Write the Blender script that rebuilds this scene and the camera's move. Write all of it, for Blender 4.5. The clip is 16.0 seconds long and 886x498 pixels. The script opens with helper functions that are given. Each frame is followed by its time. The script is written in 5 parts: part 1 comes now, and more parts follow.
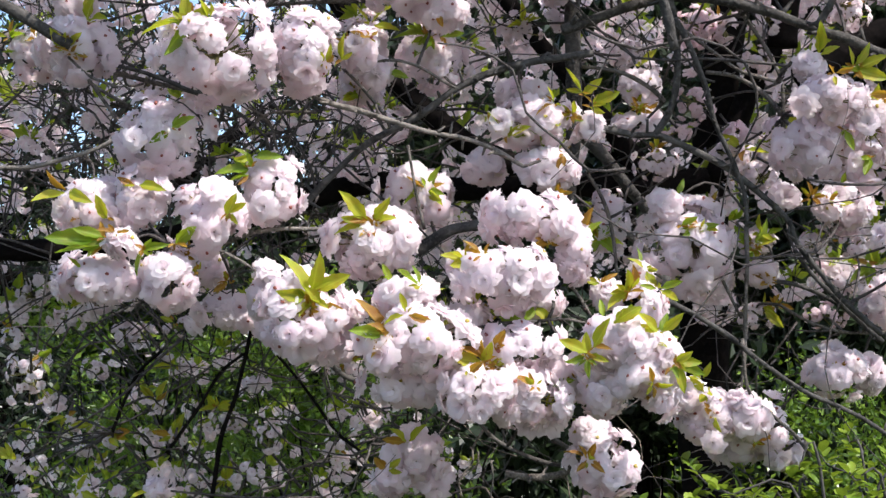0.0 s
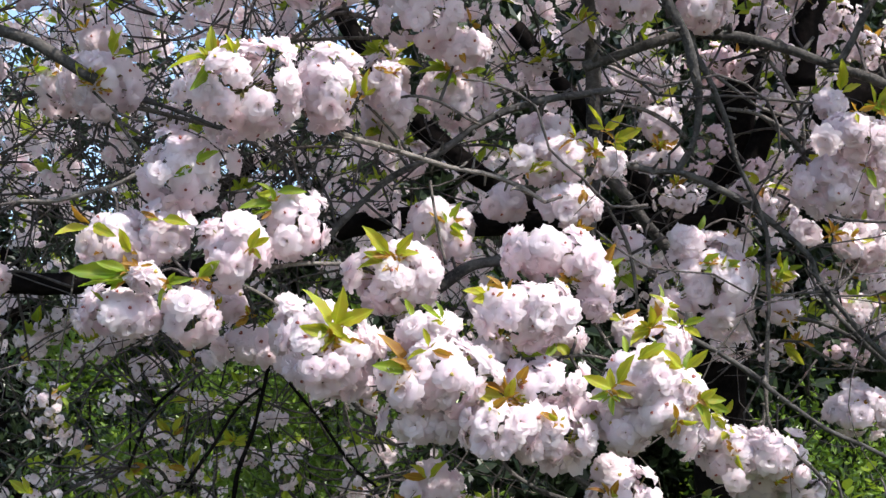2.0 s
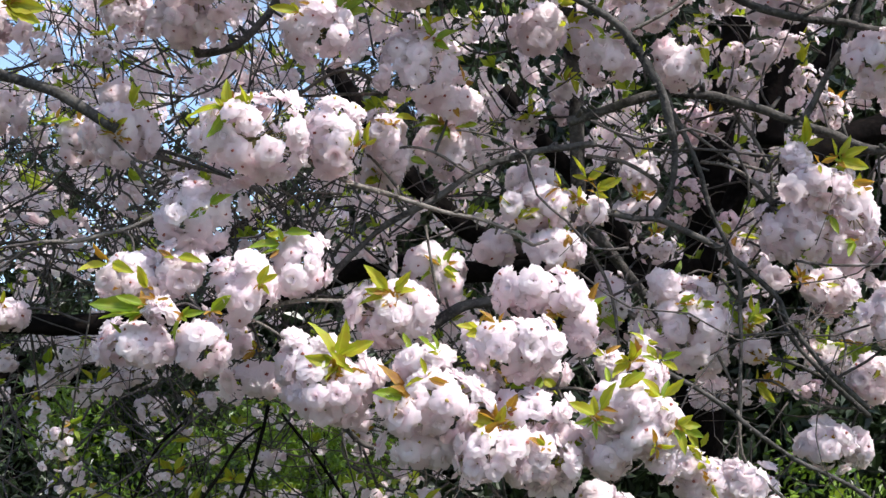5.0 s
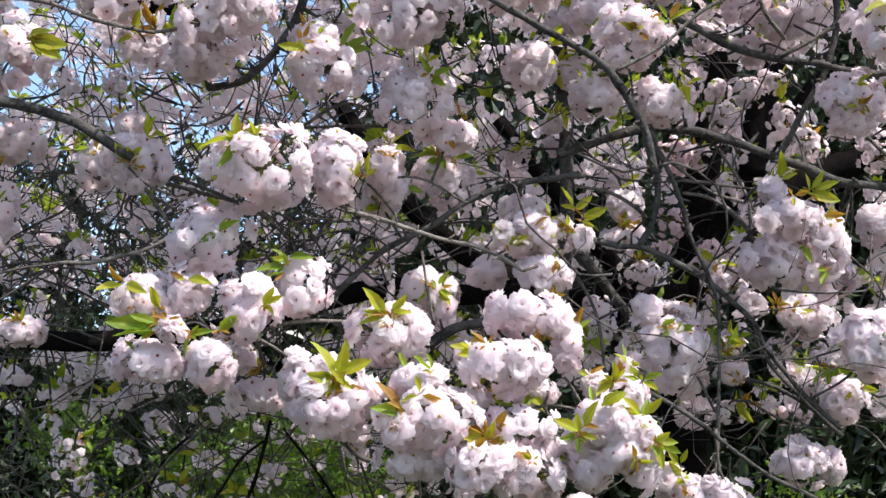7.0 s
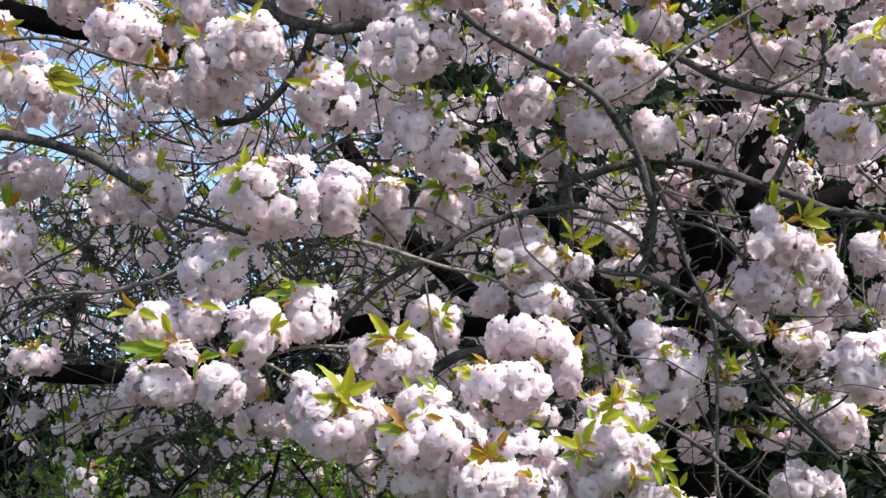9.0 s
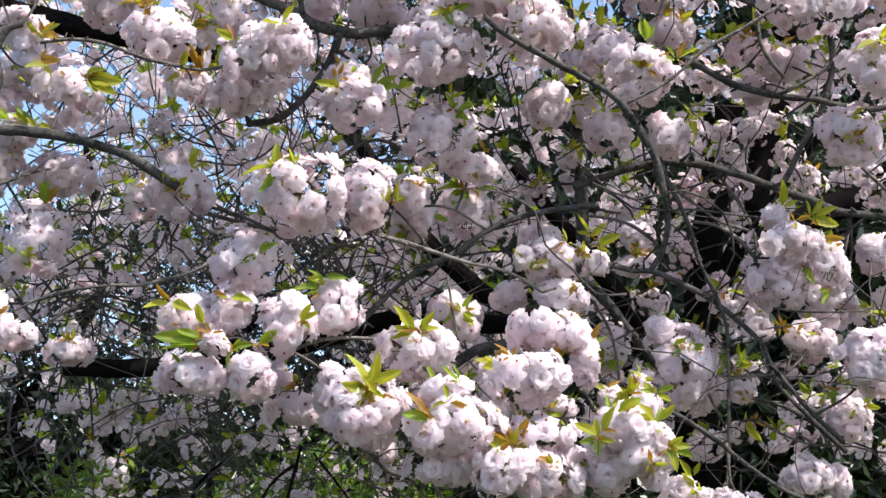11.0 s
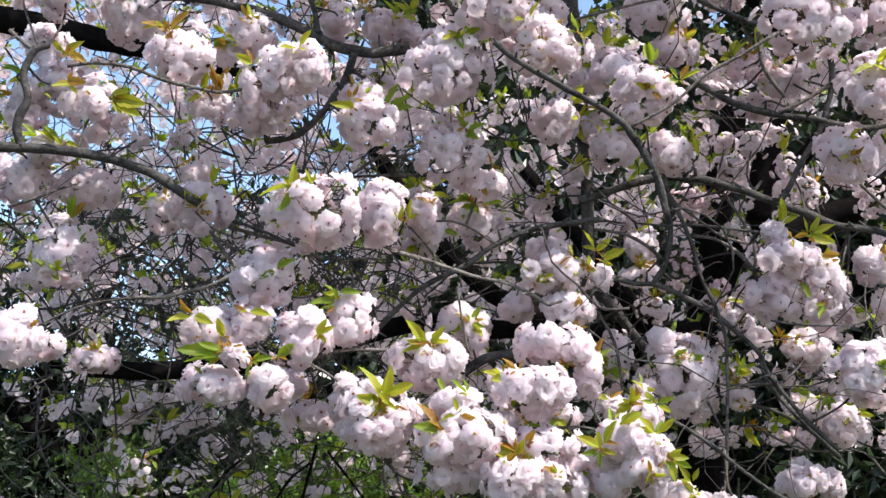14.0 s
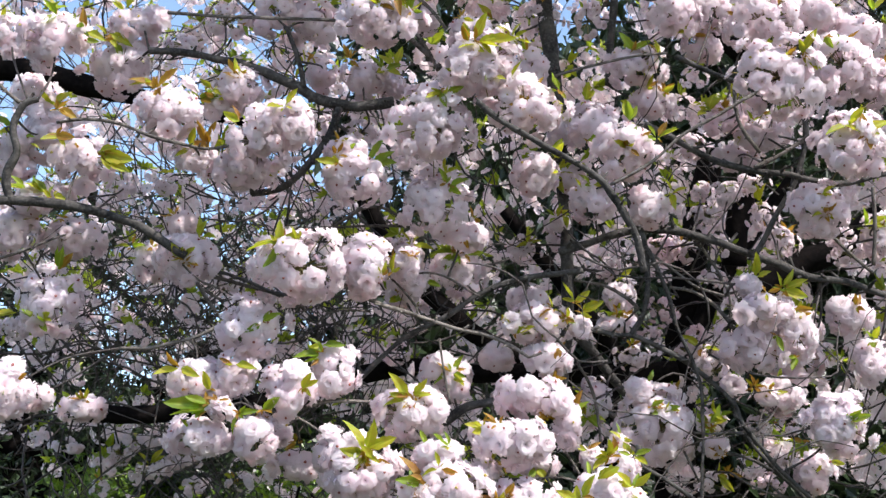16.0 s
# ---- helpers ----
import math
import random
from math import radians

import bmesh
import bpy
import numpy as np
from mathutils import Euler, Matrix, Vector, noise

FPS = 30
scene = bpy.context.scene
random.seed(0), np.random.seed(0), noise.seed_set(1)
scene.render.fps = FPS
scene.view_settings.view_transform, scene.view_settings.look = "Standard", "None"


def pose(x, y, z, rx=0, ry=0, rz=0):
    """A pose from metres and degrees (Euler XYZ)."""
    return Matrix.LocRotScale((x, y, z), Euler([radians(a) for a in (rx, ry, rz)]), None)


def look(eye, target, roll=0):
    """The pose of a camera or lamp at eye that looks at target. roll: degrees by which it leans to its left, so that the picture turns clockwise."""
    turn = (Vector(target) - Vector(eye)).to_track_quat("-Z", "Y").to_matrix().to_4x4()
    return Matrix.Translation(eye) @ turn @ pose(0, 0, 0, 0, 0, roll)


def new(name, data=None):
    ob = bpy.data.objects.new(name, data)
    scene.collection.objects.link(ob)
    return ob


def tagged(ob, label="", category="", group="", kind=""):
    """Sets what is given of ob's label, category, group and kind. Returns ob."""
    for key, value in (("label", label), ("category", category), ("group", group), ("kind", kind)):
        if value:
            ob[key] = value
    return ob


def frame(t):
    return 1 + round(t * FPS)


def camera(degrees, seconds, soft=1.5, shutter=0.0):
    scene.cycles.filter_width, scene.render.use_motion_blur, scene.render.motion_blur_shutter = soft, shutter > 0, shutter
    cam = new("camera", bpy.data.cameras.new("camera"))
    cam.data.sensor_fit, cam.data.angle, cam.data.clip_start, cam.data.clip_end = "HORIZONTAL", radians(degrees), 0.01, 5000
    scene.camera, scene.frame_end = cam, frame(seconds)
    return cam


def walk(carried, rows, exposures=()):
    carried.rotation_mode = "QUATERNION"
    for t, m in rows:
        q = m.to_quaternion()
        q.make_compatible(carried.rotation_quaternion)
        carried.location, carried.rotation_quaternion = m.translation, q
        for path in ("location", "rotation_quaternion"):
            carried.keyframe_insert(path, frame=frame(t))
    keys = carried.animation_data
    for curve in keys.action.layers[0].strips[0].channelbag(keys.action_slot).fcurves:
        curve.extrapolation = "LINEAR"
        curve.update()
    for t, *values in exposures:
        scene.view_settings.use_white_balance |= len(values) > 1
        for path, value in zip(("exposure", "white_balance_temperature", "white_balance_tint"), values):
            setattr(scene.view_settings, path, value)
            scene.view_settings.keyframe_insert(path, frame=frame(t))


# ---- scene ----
cam = camera(40.0, 16.0, soft=1.45)
PATH = [
    (0, (0.0, 0.0, 1.6), (-0.024, 1.986, 1.838), -1.0),
    (0.5, (-0.01, -0.003, 1.618), (-0.038, 1.985, 1.84), -0.6),
    (1, (-0.026, 0.0, 1.584), (-0.05, 1.982, 1.855), -0.8),
    (1.5, (-0.032, -0.001, 1.594), (-0.054, 1.978, 1.879), -0.8),
    (2, (-0.024, 0.0, 1.6), (-0.056, 1.977, 1.896), -0.7),
    (2.5, (-0.021, -0.023, 1.582), (-0.057, 1.951, 1.903), -0.9),
    (3, (-0.047, -0.042, 1.58), (-0.055, 1.931, 1.905), -0.7),
    (3.5, (-0.068, -0.058, 1.529), (-0.051, 1.906, 1.908), -1.1),
    (6, (-0.031, -0.178, 1.521), (-0.037, 1.774, 1.954), -0.2),
    (6.5, (-0.036, -0.21, 1.508), (-0.035, 1.739, 1.956), -0.2),
    (7, (-0.035, -0.234, 1.508), (-0.035, 1.715, 1.958), 0.0),
    (7.5, (-0.026, -0.271, 1.519), (-0.035, 1.679, 1.962), 0.1),
    (8, (-0.03, -0.286, 1.48), (-0.035, 1.652, 1.973), -0.4),
    (8.5, (-0.022, -0.28, 1.462), (-0.035, 1.651, 1.984), -0.2),
    (9, (-0.019, -0.279, 1.432), (-0.038, 1.643, 1.985), -0.3),
    (11.5, (-0.067, -0.358, 1.371), (-0.083, 1.555, 1.954), -0.0),
    (12, (-0.064, -0.371, 1.398), (-0.087, 1.547, 1.964), 0.2),
    (12.5, (-0.059, -0.393, 1.406), (-0.088, 1.525, 1.971), -0.1),
    (13, (-0.064, -0.419, 1.41), (-0.088, 1.501, 1.97), -0.1),
    (13.5, (-0.055, -0.439, 1.392), (-0.089, 1.478, 1.959), 0.0),
    (14, (-0.059, -0.451, 1.434), (-0.093, 1.478, 1.962), 0.3),
    (14.5, (-0.075, -0.457, 1.446), (-0.091, 1.475, 1.961), 0.3),
    (15, (-0.066, -0.486, 1.46), (-0.083, 1.45, 1.96), -0.1),
    (15.5, (-0.065, -0.5, 1.478), (-0.073, 1.43, 2.004), 0.2),
    (16, (-0.066, -0.519, 1.511), (-0.065, 1.408, 2.045), 0.3),
]
walk(cam, [(t, look(eye, target, roll)) for t, eye, target, roll in PATH])

# ---- daylight ----
SUN_DIR = Vector((0.47, -0.44, 0.765)).normalized()      # towards the sun
scene.view_settings.exposure = 1.07
world = bpy.data.worlds.new("world")
scene.world = world
world.use_nodes = True
wn = world.node_tree
sky = wn.nodes.new("ShaderNodeTexSky")
sky.sky_type, sky.sun_disc = "NISHITA", False
sky.sun_elevation = math.asin(SUN_DIR.z)
sky.sun_rotation = math.atan2(SUN_DIR.x, SUN_DIR.y)
wn.links.new(sky.outputs["Color"], wn.nodes["Background"].inputs["Color"])
wn.nodes["Background"].inputs["Strength"].default_value = 0.15
sun = new("sun", bpy.data.lights.new("sun", "SUN"))
sun.data.energy, sun.data.angle, sun.data.color = 3.7, radians(0.53), (1.0, 0.954, 0.910)
sun.matrix_world = look((0, 0, 8), Vector((0, 0, 8)) - SUN_DIR)

# ---- materials ----


def material(name):
    m = bpy.data.materials.new(name)
    m.use_nodes = True
    nt = m.node_tree
    return m, nt, nt.nodes["Principled BSDF"], nt.nodes["Material Output"]


def node(nt, kind, **values):
    n = nt.nodes.new(kind)
    for key, value in values.items():
        n.inputs[key].default_value = value
    return n


def mixed(nt, fac, a, b):
    n = nt.nodes.new("ShaderNodeMix")
    n.data_type = "RGBA"
    if isinstance(fac, float):
        n.inputs[0].default_value = fac
    else:
        nt.links.new(fac, n.inputs[0])
    for value, slot in ((a, n.inputs[6]), (b, n.inputs[7])):
        if isinstance(value, tuple):
            slot.default_value = (*value, 1)
        else:
            nt.links.new(value, slot)
    return n.outputs[2]


def spread(nt, value, lo, hi, to_lo=0.0, to_hi=1.0):
    n = nt.nodes.new("ShaderNodeMapRange")
    nt.links.new(value, n.inputs[0])
    for slot, number in zip(n.inputs[1:5], (lo, hi, to_lo, to_hi)):
        slot.default_value = number
    return n.outputs[0]


def translucent(nt, shader, out, colour, amount, clear=0.0):
    t = nt.nodes.new("ShaderNodeBsdfTranslucent")
    nt.links.new(colour, t.inputs["Color"])
    mix = nt.nodes.new("ShaderNodeMixShader")
    mix.inputs[0].default_value = amount
    nt.links.new(shader.outputs[0], mix.inputs[1])
    nt.links.new(t.outputs[0], mix.inputs[2])
    if clear:          # very thin petals let a little light straight through
        thin, both = node(nt, "ShaderNodeBsdfTransparent", Color=(1.0, 0.955, 0.965, 1)), nt.nodes.new("ShaderNodeMixShader")
        both.inputs[0].default_value = clear
        nt.links.new(mix.outputs[0], both.inputs[1])
        nt.links.new(thin.outputs[0], both.inputs[2])
        mix = both
    nt.links.new(mix.outputs[0], out.inputs["Surface"])


def petal_material(name, per_island, blush=0.0):
    m, nt, bsdf, out = material(name)
    if per_island:
        g = nt.nodes.new("ShaderNodeNewGeometry")
        rnd = g.outputs["Random Per Island"]
        base = mixed(nt, spread(nt, rnd, 0.0, 1.0), (0.90, 0.852, 0.848), (0.88, 0.72, 0.748))
    else:
        info, tc = nt.nodes.new("ShaderNodeObjectInfo"), nt.nodes.new("ShaderNodeTexCoord")
        g = nt.nodes.new("ShaderNodeNewGeometry")
        far = nt.nodes.new("ShaderNodeVectorMath")
        far.operation = "LENGTH"
        nt.links.new(tc.outputs["Object"], far.inputs[0])
        rim = mixed(nt, spread(nt, info.outputs["Random"], 0.35, 1.0), (0.922, 0.893, 0.906), (0.916, 0.856, 0.880))
        core = mixed(nt, info.outputs["Random"], (0.90, 0.865, 0.86), (0.89, 0.77, 0.80))
        base = mixed(nt, spread(nt, far.outputs["Value"], 0.002, 0.013), core, rim)
        base = mixed(nt, spread(nt, g.outputs["Random Per Island"], 0.0, 1.0, 0.0, 0.2), base, (0.91, 0.835, 0.85))
    base = mixed(nt, blush, base, (0.90, 0.66, 0.72))
    vein = node(nt, "ShaderNodeTexNoise", Scale=420.0, Detail=3.0)
    base = mixed(nt, spread(nt, vein.outputs[0], 0.35, 0.7, 0.0, 0.10), base, (0.90, 0.82, 0.86))
    bump = node(nt, "ShaderNodeBump", Strength=0.06, Distance=0.002)
    nt.links.new(vein.outputs[0], bump.inputs["Height"])
    nt.links.new(bump.outputs[0], bsdf.inputs["Normal"])
    nt.links.new(base, bsdf.inputs["Base Color"])
    bsdf.inputs["Roughness"].default_value = 0.55
    bsdf.inputs["Specular IOR Level"].default_value = 0.25
    translucent(nt, bsdf, out, mixed(nt, 0.45, base, (0.966, 0.829, 0.880)), 0.64, 0.06 if per_island else 0.13)
    return m


def leaf_material(name, lo, hi, glow, rough=0.42, island=False, amount=0.52, young=None):
    """Leaf tissue with flecks; single leaves also get a pale midrib and, where given, the bronze tinge of young leaves."""
    m, nt, bsdf, out = material(name)
    if island:
        rnd = nt.nodes.new("ShaderNodeNewGeometry").outputs["Random Per Island"]
    else:
        rnd = nt.nodes.new("ShaderNodeObjectInfo").outputs["Random"]
    base = mixed(nt, rnd, lo, hi)
    fleck = node(nt, "ShaderNodeTexNoise", Scale=160.0, Detail=4.0)
    base = mixed(nt, spread(nt, fleck.outputs[0], 0.4, 0.75, 0.0, 0.35), base, tuple(c * 0.6 for c in lo))
    if young:
        tc, cut = nt.nodes.new("ShaderNodeTexCoord"), nt.nodes.new("ShaderNodeSeparateXYZ")
        nt.links.new(tc.outputs["Object"], cut.inputs[0])
        patch = node(nt, "ShaderNodeTexNoise", Scale=2.6, Detail=3.0)
        nt.links.new(tc.outputs["Object"], patch.inputs["Vector"])
        base = mixed(nt, spread(nt, patch.outputs[0], 0.42, 0.72, 0.0, 0.75), base, young)
        rib = nt.nodes.new("ShaderNodeMath")
        rib.operation = "ABSOLUTE"
        nt.links.new(cut.outputs[1], rib.inputs[0])
        base = mixed(nt, spread(nt, rib.outputs[0], 0.0, 0.03, 0.5, 0.0), base, tuple(min(0.7, c * 1.5 + 0.05) for c in hi))
    bump = node(nt, "ShaderNodeBump", Strength=0.3, Distance=0.002)
    nt.links.new(fleck.outputs[0], bump.inputs["Height"])
    nt.links.new(bump.outputs[0], bsdf.inputs["Normal"])
    nt.links.new(base, bsdf.inputs["Base Color"])
    bsdf.inputs["Roughness"].default_value = rough
    translucent(nt, bsdf, out, mixed(nt, 0.5, base, glow), amount)
    return m


def bark_material(name, dark, light, scale, gloss=0.12):
    m, nt, bsdf, out = material(name)
    tc = nt.nodes.new("ShaderNodeTexCoord")
    a = node(nt, "ShaderNodeTexNoise", Scale=scale, Detail=6.0, Roughness=0.65)
    b = node(nt, "ShaderNodeTexNoise", Scale=scale * 7, Detail=4.0)
    v = node(nt, "ShaderNodeTexVoronoi", Scale=scale * 3)
    for n in (a, b, v):
        nt.links.new(tc.outputs["Object"], n.inputs["Vector"])
    base = mixed(nt, spread(nt, a.outputs[0], 0.35, 0.68), dark, light)
    base = mixed(nt, spread(nt, b.outputs[0], 0.5, 0.72, 0.0, 0.5), base, tuple(c * 1.7 for c in light))
    bump = node(nt, "ShaderNodeBump", Strength=0.8, Distance=0.004)
    nt.links.new(mixed(nt, 0.5, b.outputs[0], v.outputs[0]), bump.inputs["Height"])
    nt.links.new(bump.outputs[0], bsdf.inputs["Normal"])
    nt.links.new(base, bsdf.inputs["Base Color"])
    bsdf.inputs["Roughness"].default_value = 0.85
    bsdf.inputs["Specular IOR Level"].default_value = gloss
    return m


def plain_material(name, a, b, scale, rough=0.7):
    m, nt, bsdf, out = material(name)
    n = node(nt, "ShaderNodeTexNoise", Scale=scale, Detail=5.0)
    nt.links.new(mixed(nt, spread(nt, n.outputs[0], 0.35, 0.65), a, b), bsdf.inputs["Base Color"])
    bsdf.inputs["Roughness"].default_value = rough
    return m


PETAL = petal_material("petal", False)
PETAL_OUTER = petal_material("outer_petal", False, 0.07)
PETAL_PINK = petal_material("pink_petal", False, 0.32)
PETAL_ROSE = petal_material("rose_petal", False, 0.6)
PETAL_FAR = petal_material("petal_far", True)
EYE_RED = plain_material("flower_eye_red", (0.20, 0.055, 0.05), (0.34, 0.11, 0.08), 300)
EYE_GREEN = plain_material("flower_eye_green", (0.34, 0.30, 0.06), (0.45, 0.33, 0.08), 300)
STALK = plain_material("stalk", (0.12, 0.17, 0.03), (0.20, 0.12, 0.05), 90)
Y = leaf_material("young_leaf", (0.24, 0.32, 0.02), (0.42, 0.47, 0.03), (0.58, 0.64, 0.02), young=(0.38, 0.28, 0.03))
G = leaf_material("green_leaf", (0.12, 0.22, 0.018), (0.26, 0.37, 0.025), (0.40, 0.58, 0.02), young=(0.20, 0.20, 0.02))
O = leaf_material("bronze_leaf", (0.28, 0.14, 0.025), (0.40, 0.28, 0.03), (0.58, 0.36, 0.02), young=(0.26, 0.09, 0.02))
LEAF_FAR = leaf_material("far_leaf", (0.14, 0.23, 0.018), (0.38, 0.42, 0.035), (0.50, 0.62, 0.025), island=True)
BARK = bark_material("bark", (0.016, 0.015, 0.015), (0.088, 0.081, 0.076), 28.0)
BARK_TWIG = bark_material("twig_bark", (0.034, 0.029, 0.027), (0.165, 0.145, 0.13), 60.0)
# paler bark for chosen twigs: the sun on them is put into the colour
BARK_PALE_LIT = bark_material("pale_lit_twig_bark", (0.05, 0.043, 0.038), (0.21, 0.185, 0.165), 45.0)
BARK_SHOOT = bark_material("shoot_bark", (0.026, 0.022, 0.022), (0.10, 0.088, 0.084), 60.0)
BARK_DRY = bark_material("dry_twig_bark", (0.07, 0.055, 0.045), (0.22, 0.18, 0.15), 60.0)
# near-black: the shade inside the crown is put into this bark colour
BARK_SHADED = bark_material("shaded_bark", (0.004, 0.0035, 0.0035), (0.010, 0.008, 0.0075), 14.0, 0.02)
HEDGE = leaf_material("hedge_leaf", (0.055, 0.12, 0.016), (0.18, 0.27, 0.03), (0.28, 0.44, 0.02), 0.3, True, 0.32)
SHRUB = leaf_material("shrub_leaf", (0.09, 0.16, 0.02), (0.26, 0.34, 0.04), (0.32, 0.44, 0.03), 0.22, False, 0.3)
SHRUB_REST = leaf_material("shrub_leaf_mass", (0.09, 0.16, 0.02), (0.26, 0.34, 0.04), (0.32, 0.44, 0.03), 0.22, True, 0.3)
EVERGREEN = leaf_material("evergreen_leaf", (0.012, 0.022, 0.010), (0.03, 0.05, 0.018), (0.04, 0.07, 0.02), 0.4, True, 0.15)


def soil_material():
    m, nt, bsdf, out = material("soil")
    tc = nt.nodes.new("ShaderNodeTexCoord")
    wide = node(nt, "ShaderNodeTexNoise", Scale=0.9, Detail=6.0, Roughness=0.6)
    fine = node(nt, "ShaderNodeTexNoise", Scale=35.0, Detail=5.0, Roughness=0.7)
    for n in (wide, fine):
        nt.links.new(tc.outputs["Object"], n.inputs["Vector"])
    base = mixed(nt, spread(nt, wide.outputs[0], 0.42, 0.58), (0.052, 0.040, 0.028), (0.045, 0.062, 0.022))
    base = mixed(nt, spread(nt, fine.outputs[0], 0.45, 0.75, 0.0, 0.6), base, (0.11, 0.09, 0.065))
    bump = node(nt, "ShaderNodeBump", Strength=0.7, Distance=0.02)
    nt.links.new(fine.outputs[0], bump.inputs["Height"])
    nt.links.new(bump.outputs[0], bsdf.inputs["Normal"])
    nt.links.new(base, bsdf.inputs["Base Color"])
    bsdf.inputs["Roughness"].default_value = 0.95
    return m


SOIL = soil_material()
# colour of the added sheet: shade between the trees, put in as near-black green
BACKDROP_DARK = plain_material("dark_backdrop", (0.008, 0.014, 0.007), (0.028, 0.042, 0.014), 160.0, 0.9)
GRASS = leaf_material("grass_blade", (0.05, 0.10, 0.02), (0.10, 0.17, 0.03), (0.15, 0.26, 0.03), 0.5, True, 0.3)

# ---- helpers for shapes ----


def raw(name, verts, faces, mat, parent, label="", smooth=True):
    me = bpy.data.meshes.new(name)
    me.from_pydata(verts, [], faces)
    me.materials.append(mat)
    me.polygons.foreach_set("use_smooth", [smooth] * len(me.polygons))
    ob = new(name, me)
    ob.parent = parent
    if parent is not None and parent.name == "cherry_tree":
        ob.matrix_parent_inverse = Matrix.Translation(-parent.location)
    return tagged(ob, label)


def smooth_line(points, per=5):
    """A Catmull-Rom line through a few points."""
    p = [Vector(q) for q in points]
    p = [p[0] * 2 - p[1], *p, p[-1] * 2 - p[-2]]
    line = []
    for a, b, c, d in zip(p, p[1:], p[2:], p[3:]):
        for k in range(per):
            t = k / per
            line.append(0.5 * (2 * b + (c - a) * t + (2 * a - 5 * b + 4 * c - d) * t * t + (3 * b - a - 3 * c + d) * t**3))
    return line + [p[-2]]


def tube(line, r0, r1, sides, verts, faces, rough=0.0):
    """Adds a tapered tube with closed ends along a line."""
    start, count = len(verts), len(line)
    for i, p in enumerate(line):
        ahead = (line[min(i + 1, count - 1)] - line[max(i - 1, 0)]).normalized()
        side = ahead.cross(Vector((0.13, 0.31, 0.94)))
        side = side.normalized() if side.length > 1e-4 else Vector((1, 0, 0))
        up = side.cross(ahead)
        r = r0 + (r1 - r0) * i / (count - 1)
        for k in range(sides):
            a = 2 * math.pi * k / sides
            way = side * math.cos(a) + up * math.sin(a)
            swell = 1 + rough * noise.noise((p + way * r) * 38.0) + rough * 0.8 * noise.noise((p + way * r) * 11.0)
            verts.append(p + way * r * swell)
    for i in range(count - 1):
        for k in range(sides):
            a, b = start + i * sides + k, start + i * sides + (k + 1) % sides
            faces.append((a, b, b + sides, a + sides))
    faces.append(tuple(range(start + sides - 1, start - 1, -1)))
    faces.append(tuple(range(start + (count - 1) * sides, start + count * sides)))


def unit(r):
    return Vector((r.gauss(0, 1), r.gauss(0, 1), r.gauss(0, 1))).normalized()


def towards(way, roll=0.0):
    """A turn that brings z onto a direction."""
    return Vector(way).to_track_quat("Z", "Y").to_matrix().to_4x4() @ Matrix.Rotation(roll, 4, "Z")


# ---- flowers and leaves: shared meshes ----


def petal(verts, faces, rng, turn, base, lean0, lean1, length, width, cup, rows=4, cols=4, notch=0.17, frill=0.125, foot=0.0):
    """One broad petal with a rounded, slightly notched and waved tip."""
    start = len(verts)
    r, z = base, foot
    spots = []
    for i in range(rows):
        u = (i / (rows - 1)) ** 0.8
        lean = lean0 + (lean1 - lean0) * u
        if i:
            step = length * (u - spots[-1][3])
            r += math.sin(lean) * step
            z += math.cos(lean) * step
        spots.append((r, z, lean, u))
    wobble, fold = rng.uniform(-0.12, 0.12), rng.uniform(-0.5, 0.9)
    for r, z, lean, u in spots:
        half = width * (0.30 + 0.70 * math.sin(min(1.0, u * 1.2) * math.pi / 2))
        if u == 1.0:
            half *= 0.68
        for j in range(cols):
            v = 2 * j / (cols - 1) - 1
            out = 0.0
            if u == 1.0:
                out = length * (rng.uniform(-0.12, 0.06) - 0.14 * v * v - notch * (abs(v) < 0.2))
            lift = cup * half * v * v + fold * 0.10 * half * v + frill * length * u * u * rng.uniform(-1, 1)
            rr = r + out * math.sin(lean) - lift * math.cos(lean)
            zz = z + out * math.cos(lean) + lift * math.sin(lean)
            p = Vector((rr, half * v + wobble * r * u, zz))
            p.rotate(Matrix.Rotation(turn, 3, "Z"))
            verts.append(p)
    for i in range(rows - 1):
        for j in range(cols - 1):
            a = start + i * cols + j
            faces.append((a, a + 1, a + cols + 1, a + cols))


